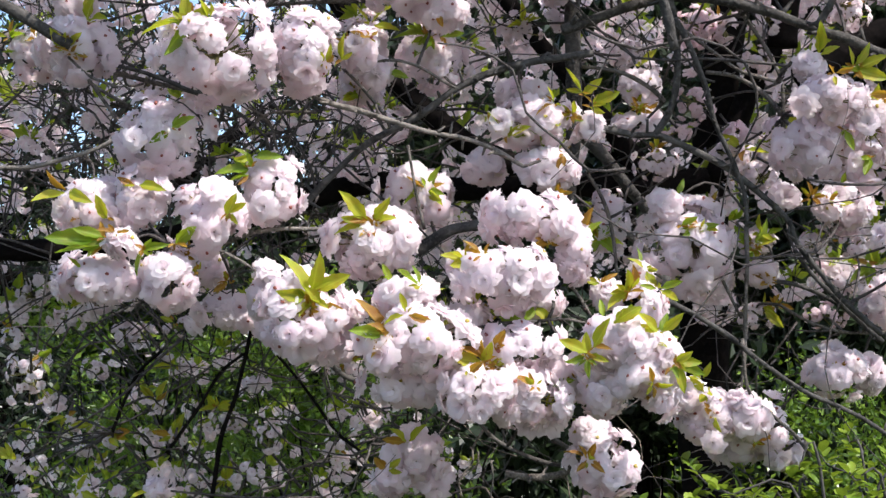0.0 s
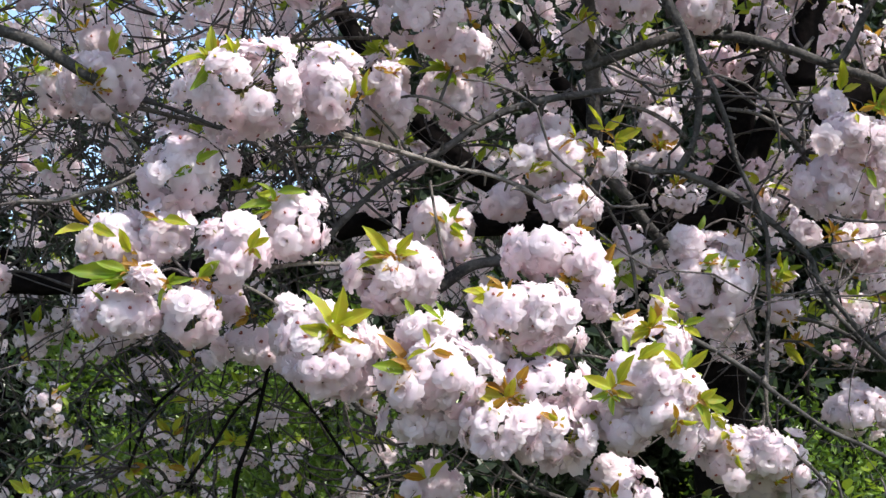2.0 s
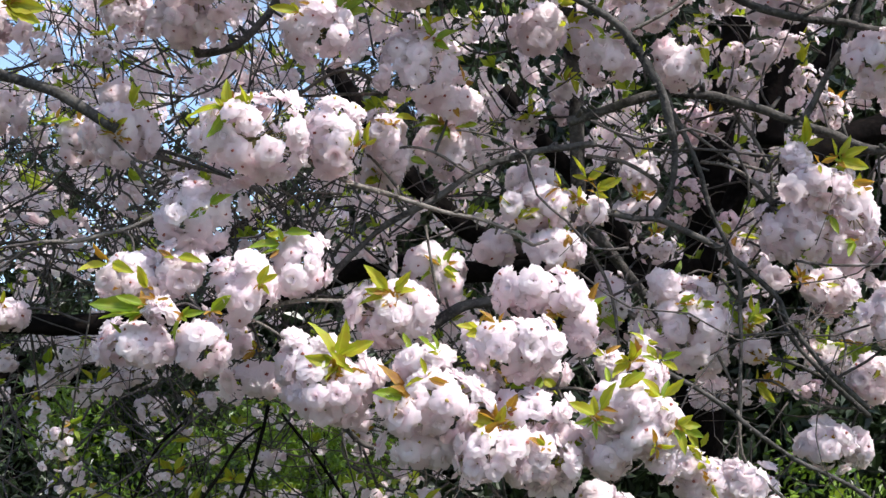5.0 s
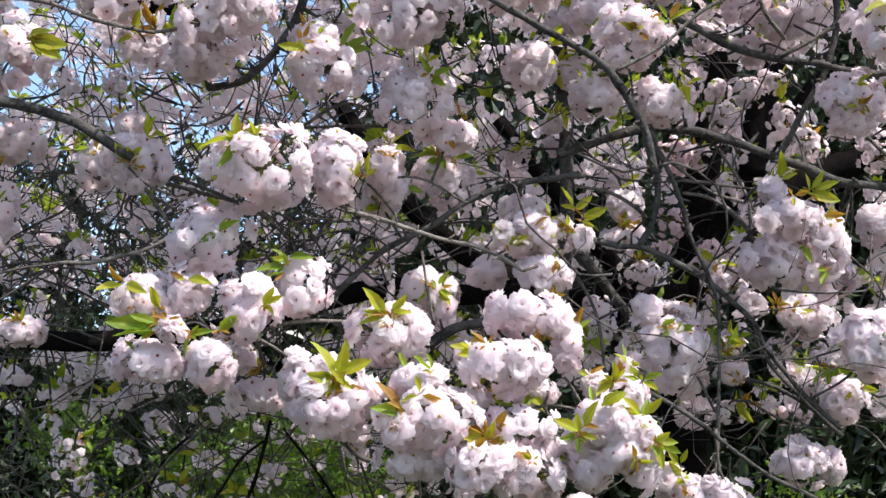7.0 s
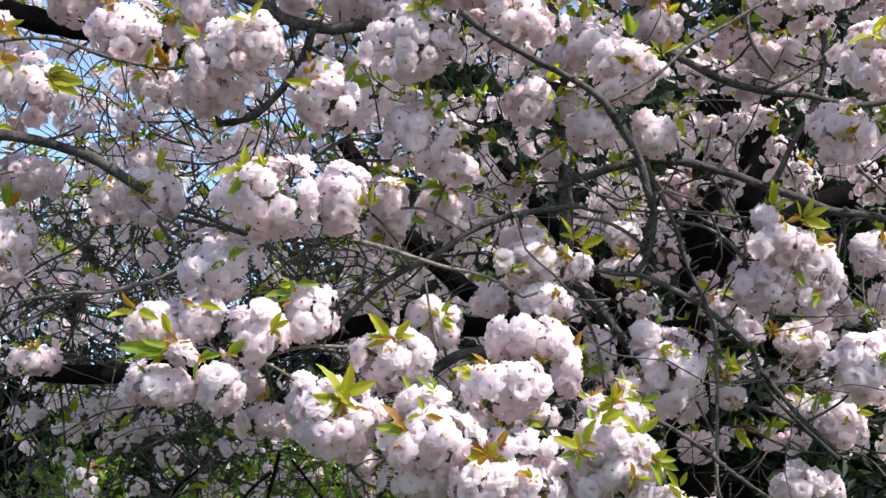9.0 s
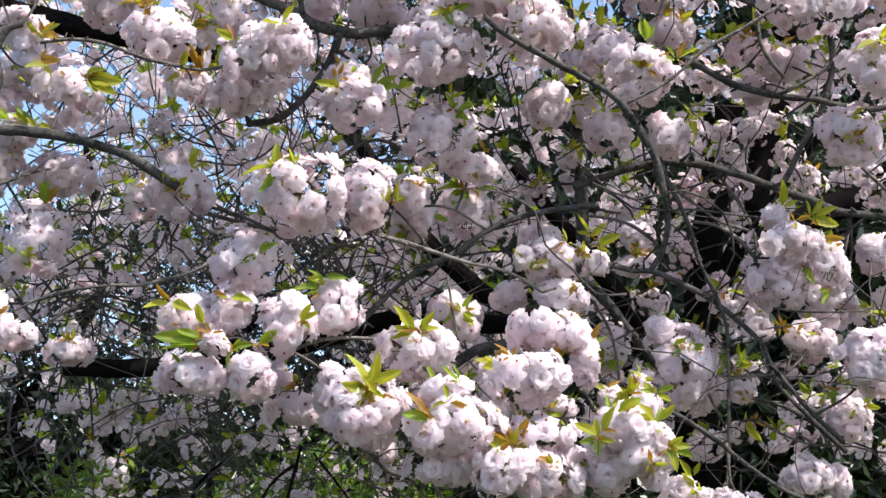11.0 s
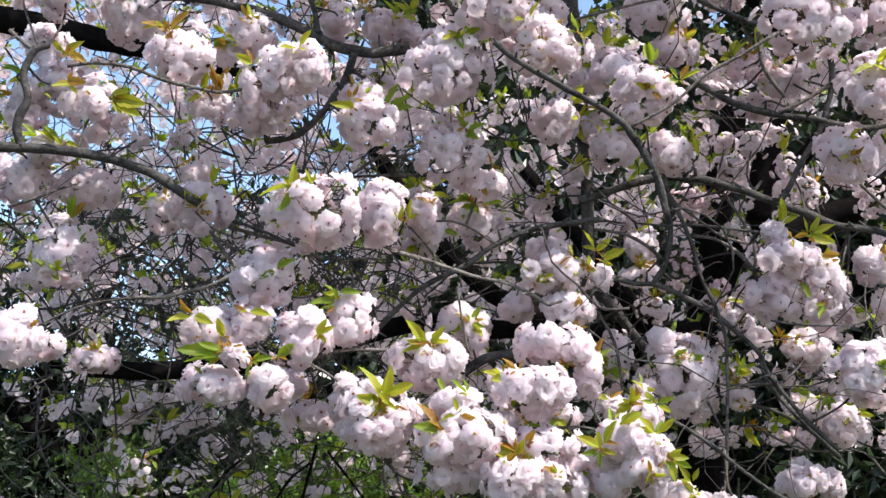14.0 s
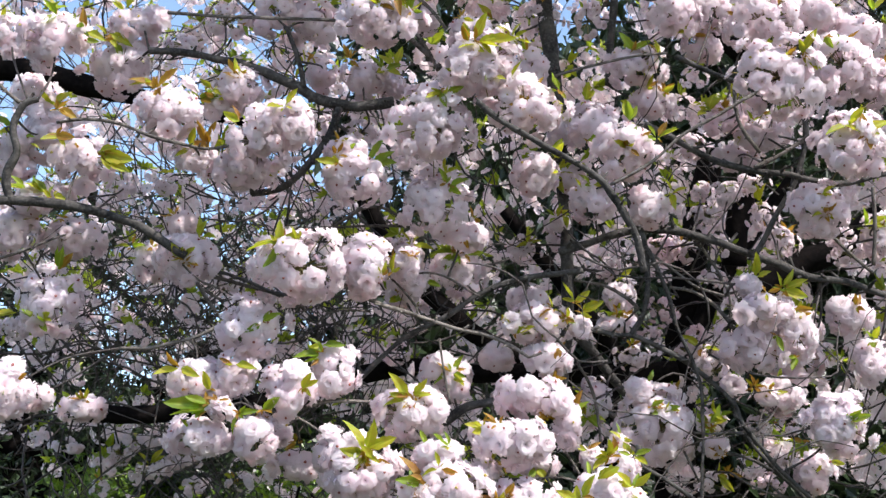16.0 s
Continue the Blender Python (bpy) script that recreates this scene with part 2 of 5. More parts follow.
def flower_mesh(name, seed, radius, whorls, eye, eye_size, rows=4, cols=4, inner=None, outside=None):
    """A double cherry flower that faces up z: whorls of (count, lean at the base, lean at the tip, length, width, cup)."""
    rng = random.Random(seed)
    verts, faces, outer = [], [], 0
    rise = 0.055 * radius if whorls[0][1] > 70 else 0.0          # flat flowers lie whorl on whorl
    for level, (count, a, b, length, width, cup) in enumerate(whorls):
        first = rng.uniform(0, 6.3)
        for k in range(count):
            petal(verts, faces, rng, first + 6.2832 * (k + rng.uniform(-0.3, 0.3)) / count, radius * 0.05, radians(a + rng.uniform(-9, 9)),
                  radians(b + rng.uniform(-14, 14)), radius * length * rng.uniform(0.86, 1.1), radius * width * rng.uniform(0.85, 1.15), cup, rows, cols, foot=level * rise)
        outer = outer or len(faces)
    petals = len(faces)
    if eye:
        for k in range(7):
            a, e = 6.2832 * k / 7, eye_size * radius
            way = Vector((math.cos(a) * e * rng.uniform(0.2, 1.0), math.sin(a) * e * rng.uniform(0.2, 1.0), radius * rng.uniform(0.26, 0.36)))
            tube([Vector((0, 0, 0.1 * radius)), way], 0.03 * radius, 0.055 * radius, 4, verts, faces)
    me = bpy.data.meshes.new(name)
    me.from_pydata(verts, [], faces)
    for m in (inner or PETAL, eye or EYE_RED, outside or PETAL_OUTER):
        me.materials.append(m)
    me.polygons.foreach_set("use_smooth", [True] * len(faces))
    me.polygons.foreach_set("material_index", [2] * outer + [0] * (petals - outer) + [1] * (len(faces) - petals))
    soft = []          # thin petals scatter light: their shading follows the dome of the whole flower
    for v in me.vertices:
        n, way = Vector(v.normal), (v.co + Vector((0, 0, 0.3 * radius))).normalized()
        soft.append((n + (way if n.dot(way) > 0 else -way) * 0.6).normalized())
    me.normals_split_custom_set_from_vertices(soft)
    return me


R = 0.0245
OPEN = ((10, 76, 106, 1.0, 0.40, 0.05), (9, 74, 98, 0.86, 0.36, 0.06), (7, 70, 92, 0.64, 0.30, 0.06), (5, 60, 82, 0.42, 0.22, 0.06))
FULL = ((10, 60, 116, 1.0, 0.39, 0.06), (9, 52, 98, 0.93, 0.36, 0.09), (7, 40, 76, 0.77, 0.31, 0.12), (5, 22, 48, 0.60, 0.26, 0.16))
CUPPED = ((9, 46, 82, 1.0, 0.41, 0.14), (8, 38, 68, 0.92, 0.36, 0.15), (6, 24, 52, 0.80, 0.29, 0.2))
LIGHT = ((9, 62, 100, 1.0, 0.39, 0.08), (8, 50, 80, 0.8, 0.34, 0.12), (5, 28, 54, 0.6, 0.26, 0.2))
FLOWERS = [
    flower_mesh("flower_open", 1, R, OPEN, EYE_RED, 0.10, 3, 4),
    flower_mesh("flower_open_wide", 2, R * 1.08, OPEN, EYE_RED, 0.08, 3, 5),
    flower_mesh("flower_pale_eye", 3, R * 1.03, OPEN, EYE_GREEN, 0.10, 3, 4),
    flower_mesh("flower_full", 4, R, FULL, None, 0, 3, 4),
    flower_mesh("flower_ruffled", 5, R * 1.06, FULL, None, 0, 3, 4),
    flower_mesh("flower_cupped", 6, R * 0.95, CUPPED, None, 0, 3, 4),
]
FLOWERS_PINK = [
    flower_mesh("flower_pink", 21, R, FULL, None, 0, 3, 4, PETAL_OUTER, PETAL_PINK),
    flower_mesh("flower_pink_cupped", 22, R, CUPPED, None, 0, 3, 4, PETAL_OUTER, PETAL_PINK),
    flower_mesh("flower_pink_open", 23, R, OPEN, EYE_RED, 0.09, 3, 4, PETAL_OUTER, PETAL_PINK),
]
FLOWERS_ROSE = [flower_mesh("flower_rose", 31 + k, R * 0.9, LIGHT, None, 0, 3, 3, PETAL_PINK, PETAL_ROSE) for k in range(2)]
FLOWERS_DEEP = [flower_mesh("flower_deep", 9 + k, R * 0.9, LIGHT, EYE_RED if k == 1 else None, 0.07, 3, 3) for k in range(4)]


def leaf_mesh(name, seed, teeth=True):
    """A folded, saw-edged cherry leaf, 1 long, from the origin along x."""
    rng = random.Random(seed)
    verts, faces = [], []
    n = 9
    bend, twist = rng.uniform(-0.38, 0.12), rng.uniform(-0.9, 0.9)
    for i in range(n + 1):
        u = i / n
        half = 0.215 * math.sin(math.pi * min(1.0, u * 0.93 + 0.05)) ** 0.8 * (1.12 - 0.35 * u) if i < n else 0.004
        if u < 0.12:
            half *= 0.5
        mid = Vector((u, 0, bend * u * u))
        for v in (-1, -0.5, 0, 0.5, 1):
            edge = (1 + (0.09 if i % 2 else -0.05) * (abs(v) == 1)) if teeth else 1.0
            p = Vector((0, half * v * edge, abs(v) * half * 0.65 + 0.02 * rng.uniform(-1, 1) * abs(v)))
            p.rotate(Matrix.Rotation(twist * u, 3, "X"))
            verts.append(mid + p)
    for i in range(n):
        for j in range(4):
            a = i * 5 + j
            faces.append((a, a + 1, a + 6, a + 5))
    me = bpy.data.meshes.new(name)
    me.from_pydata(verts, [], faces)
    me.polygons.foreach_set("use_smooth", [True] * len(faces))
    return me


LEAVES = {}
for kind in (Y, G, O):
    LEAVES[kind] = []
    for k in range(4):
        me = leaf_mesh("leaf_" + kind.name, 20 + k)
        me.materials.append(kind)
        LEAVES[kind].append(me)

# ---- the setting: ground ----


def ground():
    size, n = 600.0, 96
    verts, faces = [], []
    for j in range(n + 1):
        for i in range(n + 1):
            x, y = (math.copysign(abs(2 * k / n - 1) ** 3 * size, 2 * k / n - 1) for k in (i, j))
            verts.append((x, y, 0.05 * noise.noise(Vector((x * 0.6, y * 0.6, 0))) if abs(x) + abs(y) < 60 else 0.0))
    for j in range(n):
        for i in range(n):
            a = j * (n + 1) + i
            faces.append((a, a + 1, a + n + 2, a + n + 1))
    ob = raw("ground", verts, faces, SOIL, None)
    tagged(ob, "bare soil and short grass under the trees", "ground", kind="structure")


ground()

# ---- the cherry tree ----
tree = new("cherry_tree")
tree.location = (0.624, 2.890, 0.0)
tagged(tree, "double-flowered cherry tree in full pale pink bloom", "tree")
rng = random.Random(7)
NODES = []          # places on the branches, where shoots start


def branch(name, points, r0, r1, mat=None, label=""):
    line = smooth_line(points, 6)
    total = sum((b - a).length for a, b in zip(line, line[1:]))
    wander = min(0.006, total * 0.02)
    line = [p + Vector((noise.noise(p * 9.0), noise.noise(p * 9.0 + Vector((7, 3, 1))), noise.noise(p * 9.0 + Vector((2, 9, 4))))) * wander for p in line]
    verts, faces = [], []
    thick = r0 > 0.012
    tube(line, r0, r1, 14 if thick else 8, verts, faces, 0.22 if not thick else 0.16)
    if r0 < 0.009:          # knobbly spurs and buds
        for p in line[1::2]:
            way = Vector((rng.uniform(-1, 1), rng.uniform(-1, 1), rng.uniform(-0.6, 1))).normalized()
            tube([p, p + way * r0 * 1.8, p + way * r0 * rng.uniform(2.0, 4.6)], r0 * 0.55, r0 * 0.3, 5, verts, faces)
    mat = mat or {"twig": BARK_TWIG, "branch": BARK, "limb": BARK_SHADED, "trunk": BARK_SHADED}[name]
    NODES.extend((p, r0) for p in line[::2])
    return raw(name, verts, faces, mat, tree, label or {"trunk": "dark trunk, bark coloured as in shade", "limb": "dark limb, bark coloured as in shade"}.get(name, ""))


branch("branch", [(-0.276, 1.690, 2.077), (-0.246, 1.697, 2.050), (-0.190, 1.706, 2.022), (-0.134, 1.714, 2.004), (-0.086, 1.720, 1.990), (-0.038, 1.726, 1.976), (0.019, 1.733, 1.964), (0.064, 1.739, 1.949), (0.097, 1.745, 1.932)], 0.0048, 0.0032, BARK_PALE_LIT)
branch("branch", [(0.214, 1.820, 2.115), (0.170, 1.818, 2.111), (0.118, 1.815, 2.103), (0.057, 1.814, 2.086), (0.005, 1.813, 2.065), (-0.048, 1.816, 2.031), (-0.091, 1.817, 2.006), (-0.134, 1.818, 1.981), (-0.178, 1.822, 1.943), (-0.222, 1.826, 1.901), (-0.248, 1.829, 1.871)], 0.0060, 0.0052)
branch("twig", [(-0.129, 1.759, 2.090), (-0.095, 1.760, 2.096), (-0.054, 1.765, 2.088), (-0.012, 1.772, 2.063), (0.003, 1.775, 2.055)], 0.0022, 0.0022)
branch("twig", [(-0.168, 1.728, 2.080), (-0.136, 1.736, 2.048), (-0.096, 1.748, 1.999)], 0.0025, 0.0022)
branch("branch", [(-0.668, 1.726, 1.934), (-0.620, 1.729, 1.936), (-0.571, 1.730, 1.950), (-0.531, 1.731, 1.962), (-0.498, 1.731, 1.978), (-0.465, 1.729, 2.002), (-0.439, 1.726, 2.030)], 0.0032, 0.0042, BARK_PALE_LIT)
branch("twig", [(-0.555, 1.696, 2.092), (-0.524, 1.703, 2.064), (-0.485, 1.709, 2.048)], 0.0021, 0.0021)
branch("twig", [(-0.535, 1.752, 2.064), (-0.511, 1.761, 2.027), (-0.490, 1.766, 2.009)], 0.0022, 0.0015)
branch("branch", [(-0.541, 1.784, 2.107), (-0.482, 1.791, 2.095), (-0.441, 1.796, 2.082), (-0.399, 1.803, 2.066), (-0.369, 1.806, 2.061)], 0.0030, 0.0037)
branch("branch", [(-0.924, 1.639, 2.200), (-0.852, 1.646, 2.199), (-0.800, 1.650, 2.199), (-0.716, 1.658, 2.186), (-0.643, 1.668, 2.161), (-0.590, 1.678, 2.130), (-0.548, 1.686, 2.106)], 0.0099, 0.0082)
branch("branch", [(-0.872, 1.644, 2.198), (-0.880, 1.636, 2.243), (-0.862, 1.628, 2.288), (-0.870, 1.620, 2.338), (-0.852, 1.613, 2.380), (-0.826, 1.613, 2.390)], 0.0090, 0.0060)
branch("twig", [(-0.884, 1.565, 2.399), (-0.868, 1.569, 2.384), (-0.847, 1.574, 2.367)], 0.0036, 0.0036)
branch("branch", [(0.168, 1.829, 2.157), (0.248, 1.831, 2.183), (0.329, 1.833, 2.204), (0.410, 1.839, 2.206), (0.479, 1.847, 2.189), (0.548, 1.857, 2.163), (0.618, 1.866, 2.142), (0.676, 1.875, 2.121), (0.758, 1.883, 2.111), (0.840, 1.894, 2.085)], 0.0089, 0.0065)
branch("branch", [(0.216, 1.802, 1.994), (0.268, 1.808, 1.985), (0.307, 1.811, 1.982), (0.354, 1.819, 1.962), (0.406, 1.827, 1.937), (0.458, 1.838, 1.899), (0.502, 1.848, 1.860), (0.519, 1.857, 1.822), (0.555, 1.867, 1.779), (0.599, 1.880, 1.727), (0.652, 1.892, 1.681)], 0.0056, 0.0042)
branch("branch", [(0.325, 1.776, 2.187), (0.334, 1.786, 2.134), (0.338, 1.797, 2.075), (0.328, 1.805, 2.025), (0.302, 1.811, 1.984)], 0.0052, 0.0056)
branch("branch", [(0.329, 1.773, 2.151), (0.357, 1.783, 2.106), (0.379, 1.794, 2.056), (0.391, 1.804, 2.006), (0.408, 1.812, 1.964), (0.421, 1.819, 1.931), (0.434, 1.828, 1.889), (0.438, 1.836, 1.847)], 0.0051, 0.0030)
branch("twig", [(0.445, 1.866, 1.851), (0.447, 1.878, 1.782), (0.443, 1.897, 1.678), (0.435, 1.910, 1.600)], 0.0038, 0.0027)
branch("twig", [(0.345, 1.823, 2.155), (0.398, 1.834, 2.120), (0.442, 1.842, 2.090), (0.500, 1.850, 2.072)], 0.0030, 0.0027)
branch("twig", [(0.443, 1.862, 2.205), (0.479, 1.873, 2.157), (0.506, 1.883, 2.113), (0.519, 1.890, 2.078), (0.521, 1.900, 2.026)], 0.0031, 0.0031)
branch("twig", [(0.385, 1.819, 2.082), (0.429, 1.824, 2.076), (0.472, 1.832, 2.051), (0.505, 1.840, 2.017)], 0.0030, 0.0038)
branch("twig", [(0.198, 1.842, 2.101), (0.260, 1.848, 2.091), (0.304, 1.855, 2.069), (0.328, 1.861, 2.049)], 0.0034, 0.0031)
branch("branch", [(0.309, 1.816, 1.734), (0.362, 1.826, 1.706), (0.413, 1.835, 1.676), (0.456, 1.844, 1.641), (0.516, 1.857, 1.598), (0.586, 1.868, 1.563), (0.652, 1.880, 1.526)], 0.0040, 0.0037)
branch("branch", [(0.289, 1.781, 1.700), (0.297, 1.776, 1.733), (0.304, 1.770, 1.767)], 0.0057, 0.0064)
branch("branch", [(0.025, 1.826, 1.561), (0.054, 1.834, 1.531), (0.104, 1.842, 1.505), (0.155, 1.849, 1.491), (0.180, 1.849, 1.499)], 0.0029, 0.0037)
branch("branch", [(0.065, 1.823, 1.483), (0.111, 1.828, 1.476), (0.153, 1.830, 1.481), (0.179, 1.828, 1.502), (0.194, 1.826, 1.522), (0.206, 1.823, 1.545)], 0.0051, 0.0058, BARK_PALE_LIT)
branch("branch", [(0.100, 1.892, 1.560), (0.160, 1.904, 1.518), (0.191, 1.909, 1.504)], 0.0045, 0.0046)
branch("twig", [(0.037, 1.950, 1.545), (0.018, 1.952, 1.516), (0.016, 1.950, 1.493), (-0.004, 1.948, 1.467), (0.000, 1.950, 1.440)], 0.0022, 0.0012, BARK_PALE_LIT)
branch("twig", [(0.026, 1.940, 1.510), (0.024, 1.944, 1.490), (0.002, 1.946, 1.472), (-0.006, 1.946, 1.464)], 0.0015, 0.0010, BARK_PALE_LIT)
branch("twig", [(0.046, 1.950, 1.496), (0.049, 1.952, 1.468), (0.043, 1.954, 1.430)], 0.0018, 0.0012, BARK_PALE_LIT)
branch("twig", [(-0.143, 1.950, 1.523), (-0.150, 1.948, 1.500), (-0.166, 1.946, 1.474), (-0.188, 1.946, 1.456), (-0.220, 1.948, 1.442)], 0.0018, 0.0013, BARK_PALE_LIT)
branch("twig", [(-0.166, 1.946, 1.474), (-0.170, 1.944, 1.458), (-0.184, 1.942, 1.436)], 0.0017, 0.0012, BARK_PALE_LIT)
branch("twig", [(-0.196, 1.950, 1.598), (-0.180, 1.950, 1.588), (-0.160, 1.952, 1.584), (-0.123, 1.954, 1.574)], 0.0018, 0.0012, BARK_PALE_LIT)
branch("twig", [(0.121, 1.730, 1.801), (0.153, 1.739, 1.765), (0.177, 1.747, 1.733), (0.192, 1.752, 1.708)], 0.0025, 0.0021)
branch("twig", [(0.116, 1.747, 1.703), (0.153, 1.750, 1.705), (0.189, 1.754, 1.698)], 0.0021, 0.0021)
branch("twig", [(-0.341, 1.712, 1.814), (-0.297, 1.713, 1.831), (-0.249, 1.715, 1.839), (-0.201, 1.719, 1.838), (-0.169, 1.722, 1.836)], 0.0036, 0.0030, BARK_PALE_LIT)
branch("twig", [(-0.399, 1.668, 1.812), (-0.345, 1.673, 1.808), (-0.307, 1.679, 1.791), (-0.272, 1.686, 1.767)], 0.0024, 0.0024)
branch("limb", [(0.138, 1.823, 2.789), (0.154, 1.846, 2.668), (0.170, 1.871, 2.536), (0.179, 1.893, 2.417), (0.189, 1.917, 2.288), (0.194, 1.941, 2.159), (0.194, 1.960, 2.054), (0.187, 1.978, 1.951), (0.172, 2.000, 1.825)], 0.0181, 0.0105, BARK, "upright limb with silvery flecked bark")
branch("branch", [(-0.065, 1.872, 1.821), (-0.017, 1.870, 1.851), (0.036, 1.872, 1.864), (0.071, 1.872, 1.878)], 0.0099, 0.0084)
branch("limb", [(-0.852, 2.085, 1.863), (-0.708, 2.095, 1.864), (-0.553, 2.105, 1.877), (-0.386, 2.112, 1.910), (-0.247, 2.114, 1.953), (-0.107, 2.121, 1.975), (0.022, 2.133, 1.961), (0.194, 2.145, 1.970)], 0.0196, 0.0202)
# thin low branches called limb, so that they get the shade-dark bark
branch("limb", [(-0.378, 2.216, 1.722), (-0.395, 2.225, 1.666), (-0.412, 2.235, 1.605), (-0.435, 2.244, 1.544), (-0.447, 2.254, 1.482), (-0.459, 2.266, 1.410)], 0.0036, 0.0046)
branch("limb", [(-0.395, 2.222, 1.682), (-0.437, 2.225, 1.646), (-0.474, 2.233, 1.586), (-0.511, 2.240, 1.535), (-0.538, 2.244, 1.500)], 0.0032, 0.0034)
branch("limb", [(-0.549, 2.239, 1.690), (-0.591, 2.243, 1.649), (-0.624, 2.252, 1.588), (-0.643, 2.259, 1.542)], 0.0032, 0.0034)
branch("branch", [(-0.213, 1.889, 1.665), (-0.179, 1.898, 1.632), (-0.131, 1.905, 1.614)], 0.0046, 0.0046)
branch("limb", [(-0.350, 2.201, 1.706), (-0.282, 2.223, 1.613), (-0.232, 2.240, 1.541), (-0.182, 2.251, 1.499)], 0.0028, 0.0028)
branch("twig", [(-0.213, 1.931, 1.655), (-0.210, 1.939, 1.611), (-0.157, 1.947, 1.592), (-0.129, 1.952, 1.574)], 0.0023, 0.0023)
branch("twig", [(-0.603, 1.801, 1.878), (-0.617, 1.815, 1.795), (-0.632, 1.826, 1.728), (-0.642, 1.835, 1.673)], 0.0015, 0.0015)
branch("twig", [(0.200, 1.870, 1.945), (0.227, 1.880, 1.901), (0.244, 1.891, 1.849), (0.252, 1.906, 1.766)], 0.0031, 0.0031)
branch("twig", [(0.252, 1.947, 1.870), (0.293, 1.956, 1.838), (0.315, 1.962, 1.816)], 0.0048, 0.0048)
branch("branch", [(0.500, 1.944, 1.771), (0.551, 1.950, 1.760), (0.606, 1.959, 1.732), (0.671, 1.972, 1.688)], 0.0039, 0.0040)
branch("branch", [(0.532, 1.919, 1.816), (0.563, 1.928, 1.776), (0.618, 1.943, 1.720), (0.674, 1.955, 1.672)], 0.0039, 0.0047)
branch("twig", [(0.519, 1.972, 1.735), (0.566, 1.981, 1.707), (0.622, 1.988, 1.690), (0.697, 1.994, 1.687)], 0.0024, 0.0024)
branch("twig", [(0.387, 1.886, 1.823), (0.432, 1.893, 1.806), (0.477, 1.897, 1.803), (0.558, 1.902, 1.811)], 0.0023, 0.0023)
branch("twig", [(0.389, 1.887, 1.821), (0.405, 1.895, 1.784), (0.423, 1.902, 1.749), (0.442, 1.911, 1.710)], 0.0023, 0.0023)
branch("twig", [(0.433, 1.866, 1.677), (0.441, 1.881, 1.600), (0.481, 1.891, 1.560), (0.512, 1.898, 1.534), (0.538, 1.906, 1.499)], 0.0030, 0.0026)
branch("twig", [(-0.071, 1.784, 1.972), (-0.061, 1.796, 1.910), (-0.048, 1.809, 1.848)], 0.0022, 0.0022)
branch("twig", [(-0.303, 1.747, 2.024), (-0.275, 1.753, 2.004), (-0.264, 1.761, 1.967), (-0.256, 1.766, 1.942)], 0.0022, 0.0022)
branch("twig", [(-0.304, 1.753, 1.992), (-0.279, 1.751, 2.012), (-0.246, 1.753, 2.018), (-0.204, 1.756, 2.016)], 0.0022, 0.0022)
branch("twig", [(-0.761, 1.530, 2.312), (-0.712, 1.533, 2.318), (-0.662, 1.538, 2.314), (-0.601, 1.546, 2.293), (-0.551, 1.552, 2.280), (-0.500, 1.558, 2.271), (-0.450, 1.560, 2.278), (-0.391, 1.563, 2.290)], 0.0035, 0.0031)
branch("branch", [(-0.641, 1.672, 2.518), (-0.570, 1.678, 2.515), (-0.504, 1.685, 2.506), (-0.438, 1.693, 2.492), (-0.360, 1.704, 2.462), (-0.316, 1.712, 2.435), (-0.249, 1.720, 2.421), (-0.166, 1.724, 2.432)], 0.0067, 0.0117)
branch("branch", [(-0.270, 1.700, 2.410), (-0.291, 1.709, 2.351), (-0.328, 1.716, 2.295), (-0.376, 1.720, 2.256), (-0.436, 1.718, 2.241)], 0.0086, 0.0057)
branch("twig", [(-0.594, 1.617, 2.570), (-0.508, 1.624, 2.567), (-0.432, 1.629, 2.568), (-0.335, 1.636, 2.571), (-0.256, 1.643, 2.568)], 0.0033, 0.0033)
branch("twig", [(-0.471, 1.619, 2.607), (-0.449, 1.625, 2.586), (-0.427, 1.630, 2.568)], 0.0024, 0.0024)
branch("branch", [(-0.004, 1.538, 2.360), (0.042, 1.548, 2.326), (0.104, 1.558, 2.293), (0.166, 1.570, 2.258), (0.218, 1.578, 2.230), (0.244, 1.586, 2.200), (0.270, 1.596, 2.160), (0.290, 1.604, 2.120), (0.301, 1.616, 2.060)], 0.0051, 0.0075)
branch("twig", [(-0.140, 1.655, 2.549), (-0.094, 1.666, 2.506), (-0.066, 1.674, 2.474), (-0.062, 1.680, 2.441)], 0.0048, 0.0048)
branch("twig", [(-0.121, 1.656, 2.552), (-0.094, 1.665, 2.512), (-0.077, 1.672, 2.479)], 0.0038, 0.0038)
branch("twig", [(-0.120, 1.698, 2.650), (-0.089, 1.706, 2.623), (-0.061, 1.714, 2.587)], 0.0035, 0.0034)
branch("branch", [(0.397, 1.719, 2.533), (0.459, 1.728, 2.507), (0.522, 1.737, 2.485)], 0.0049, 0.0059)
branch("branch", [(0.326, 1.701, 2.381), (0.381, 1.710, 2.356), (0.459, 1.723, 2.314), (0.526, 1.731, 2.300), (0.605, 1.738, 2.291), (0.661, 1.745, 2.280), (0.741, 1.751, 2.279), (0.808, 1.753, 2.297)], 0.0067, 0.0053)
branch("branch", [(0.652, 1.753, 2.454), (0.660, 1.766, 2.384), (0.640, 1.778, 2.305), (0.615, 1.787, 2.249), (0.580, 1.794, 2.192), (0.550, 1.800, 2.147)], 0.0059, 0.0058)
branch("twig", [(0.653, 1.767, 2.373), (0.606, 1.769, 2.343), (0.554, 1.770, 2.317)], 0.0044, 0.0044)
branch("twig", [(0.514, 1.729, 2.468), (0.524, 1.743, 2.399), (0.563, 1.756, 2.344)], 0.0039, 0.0039)
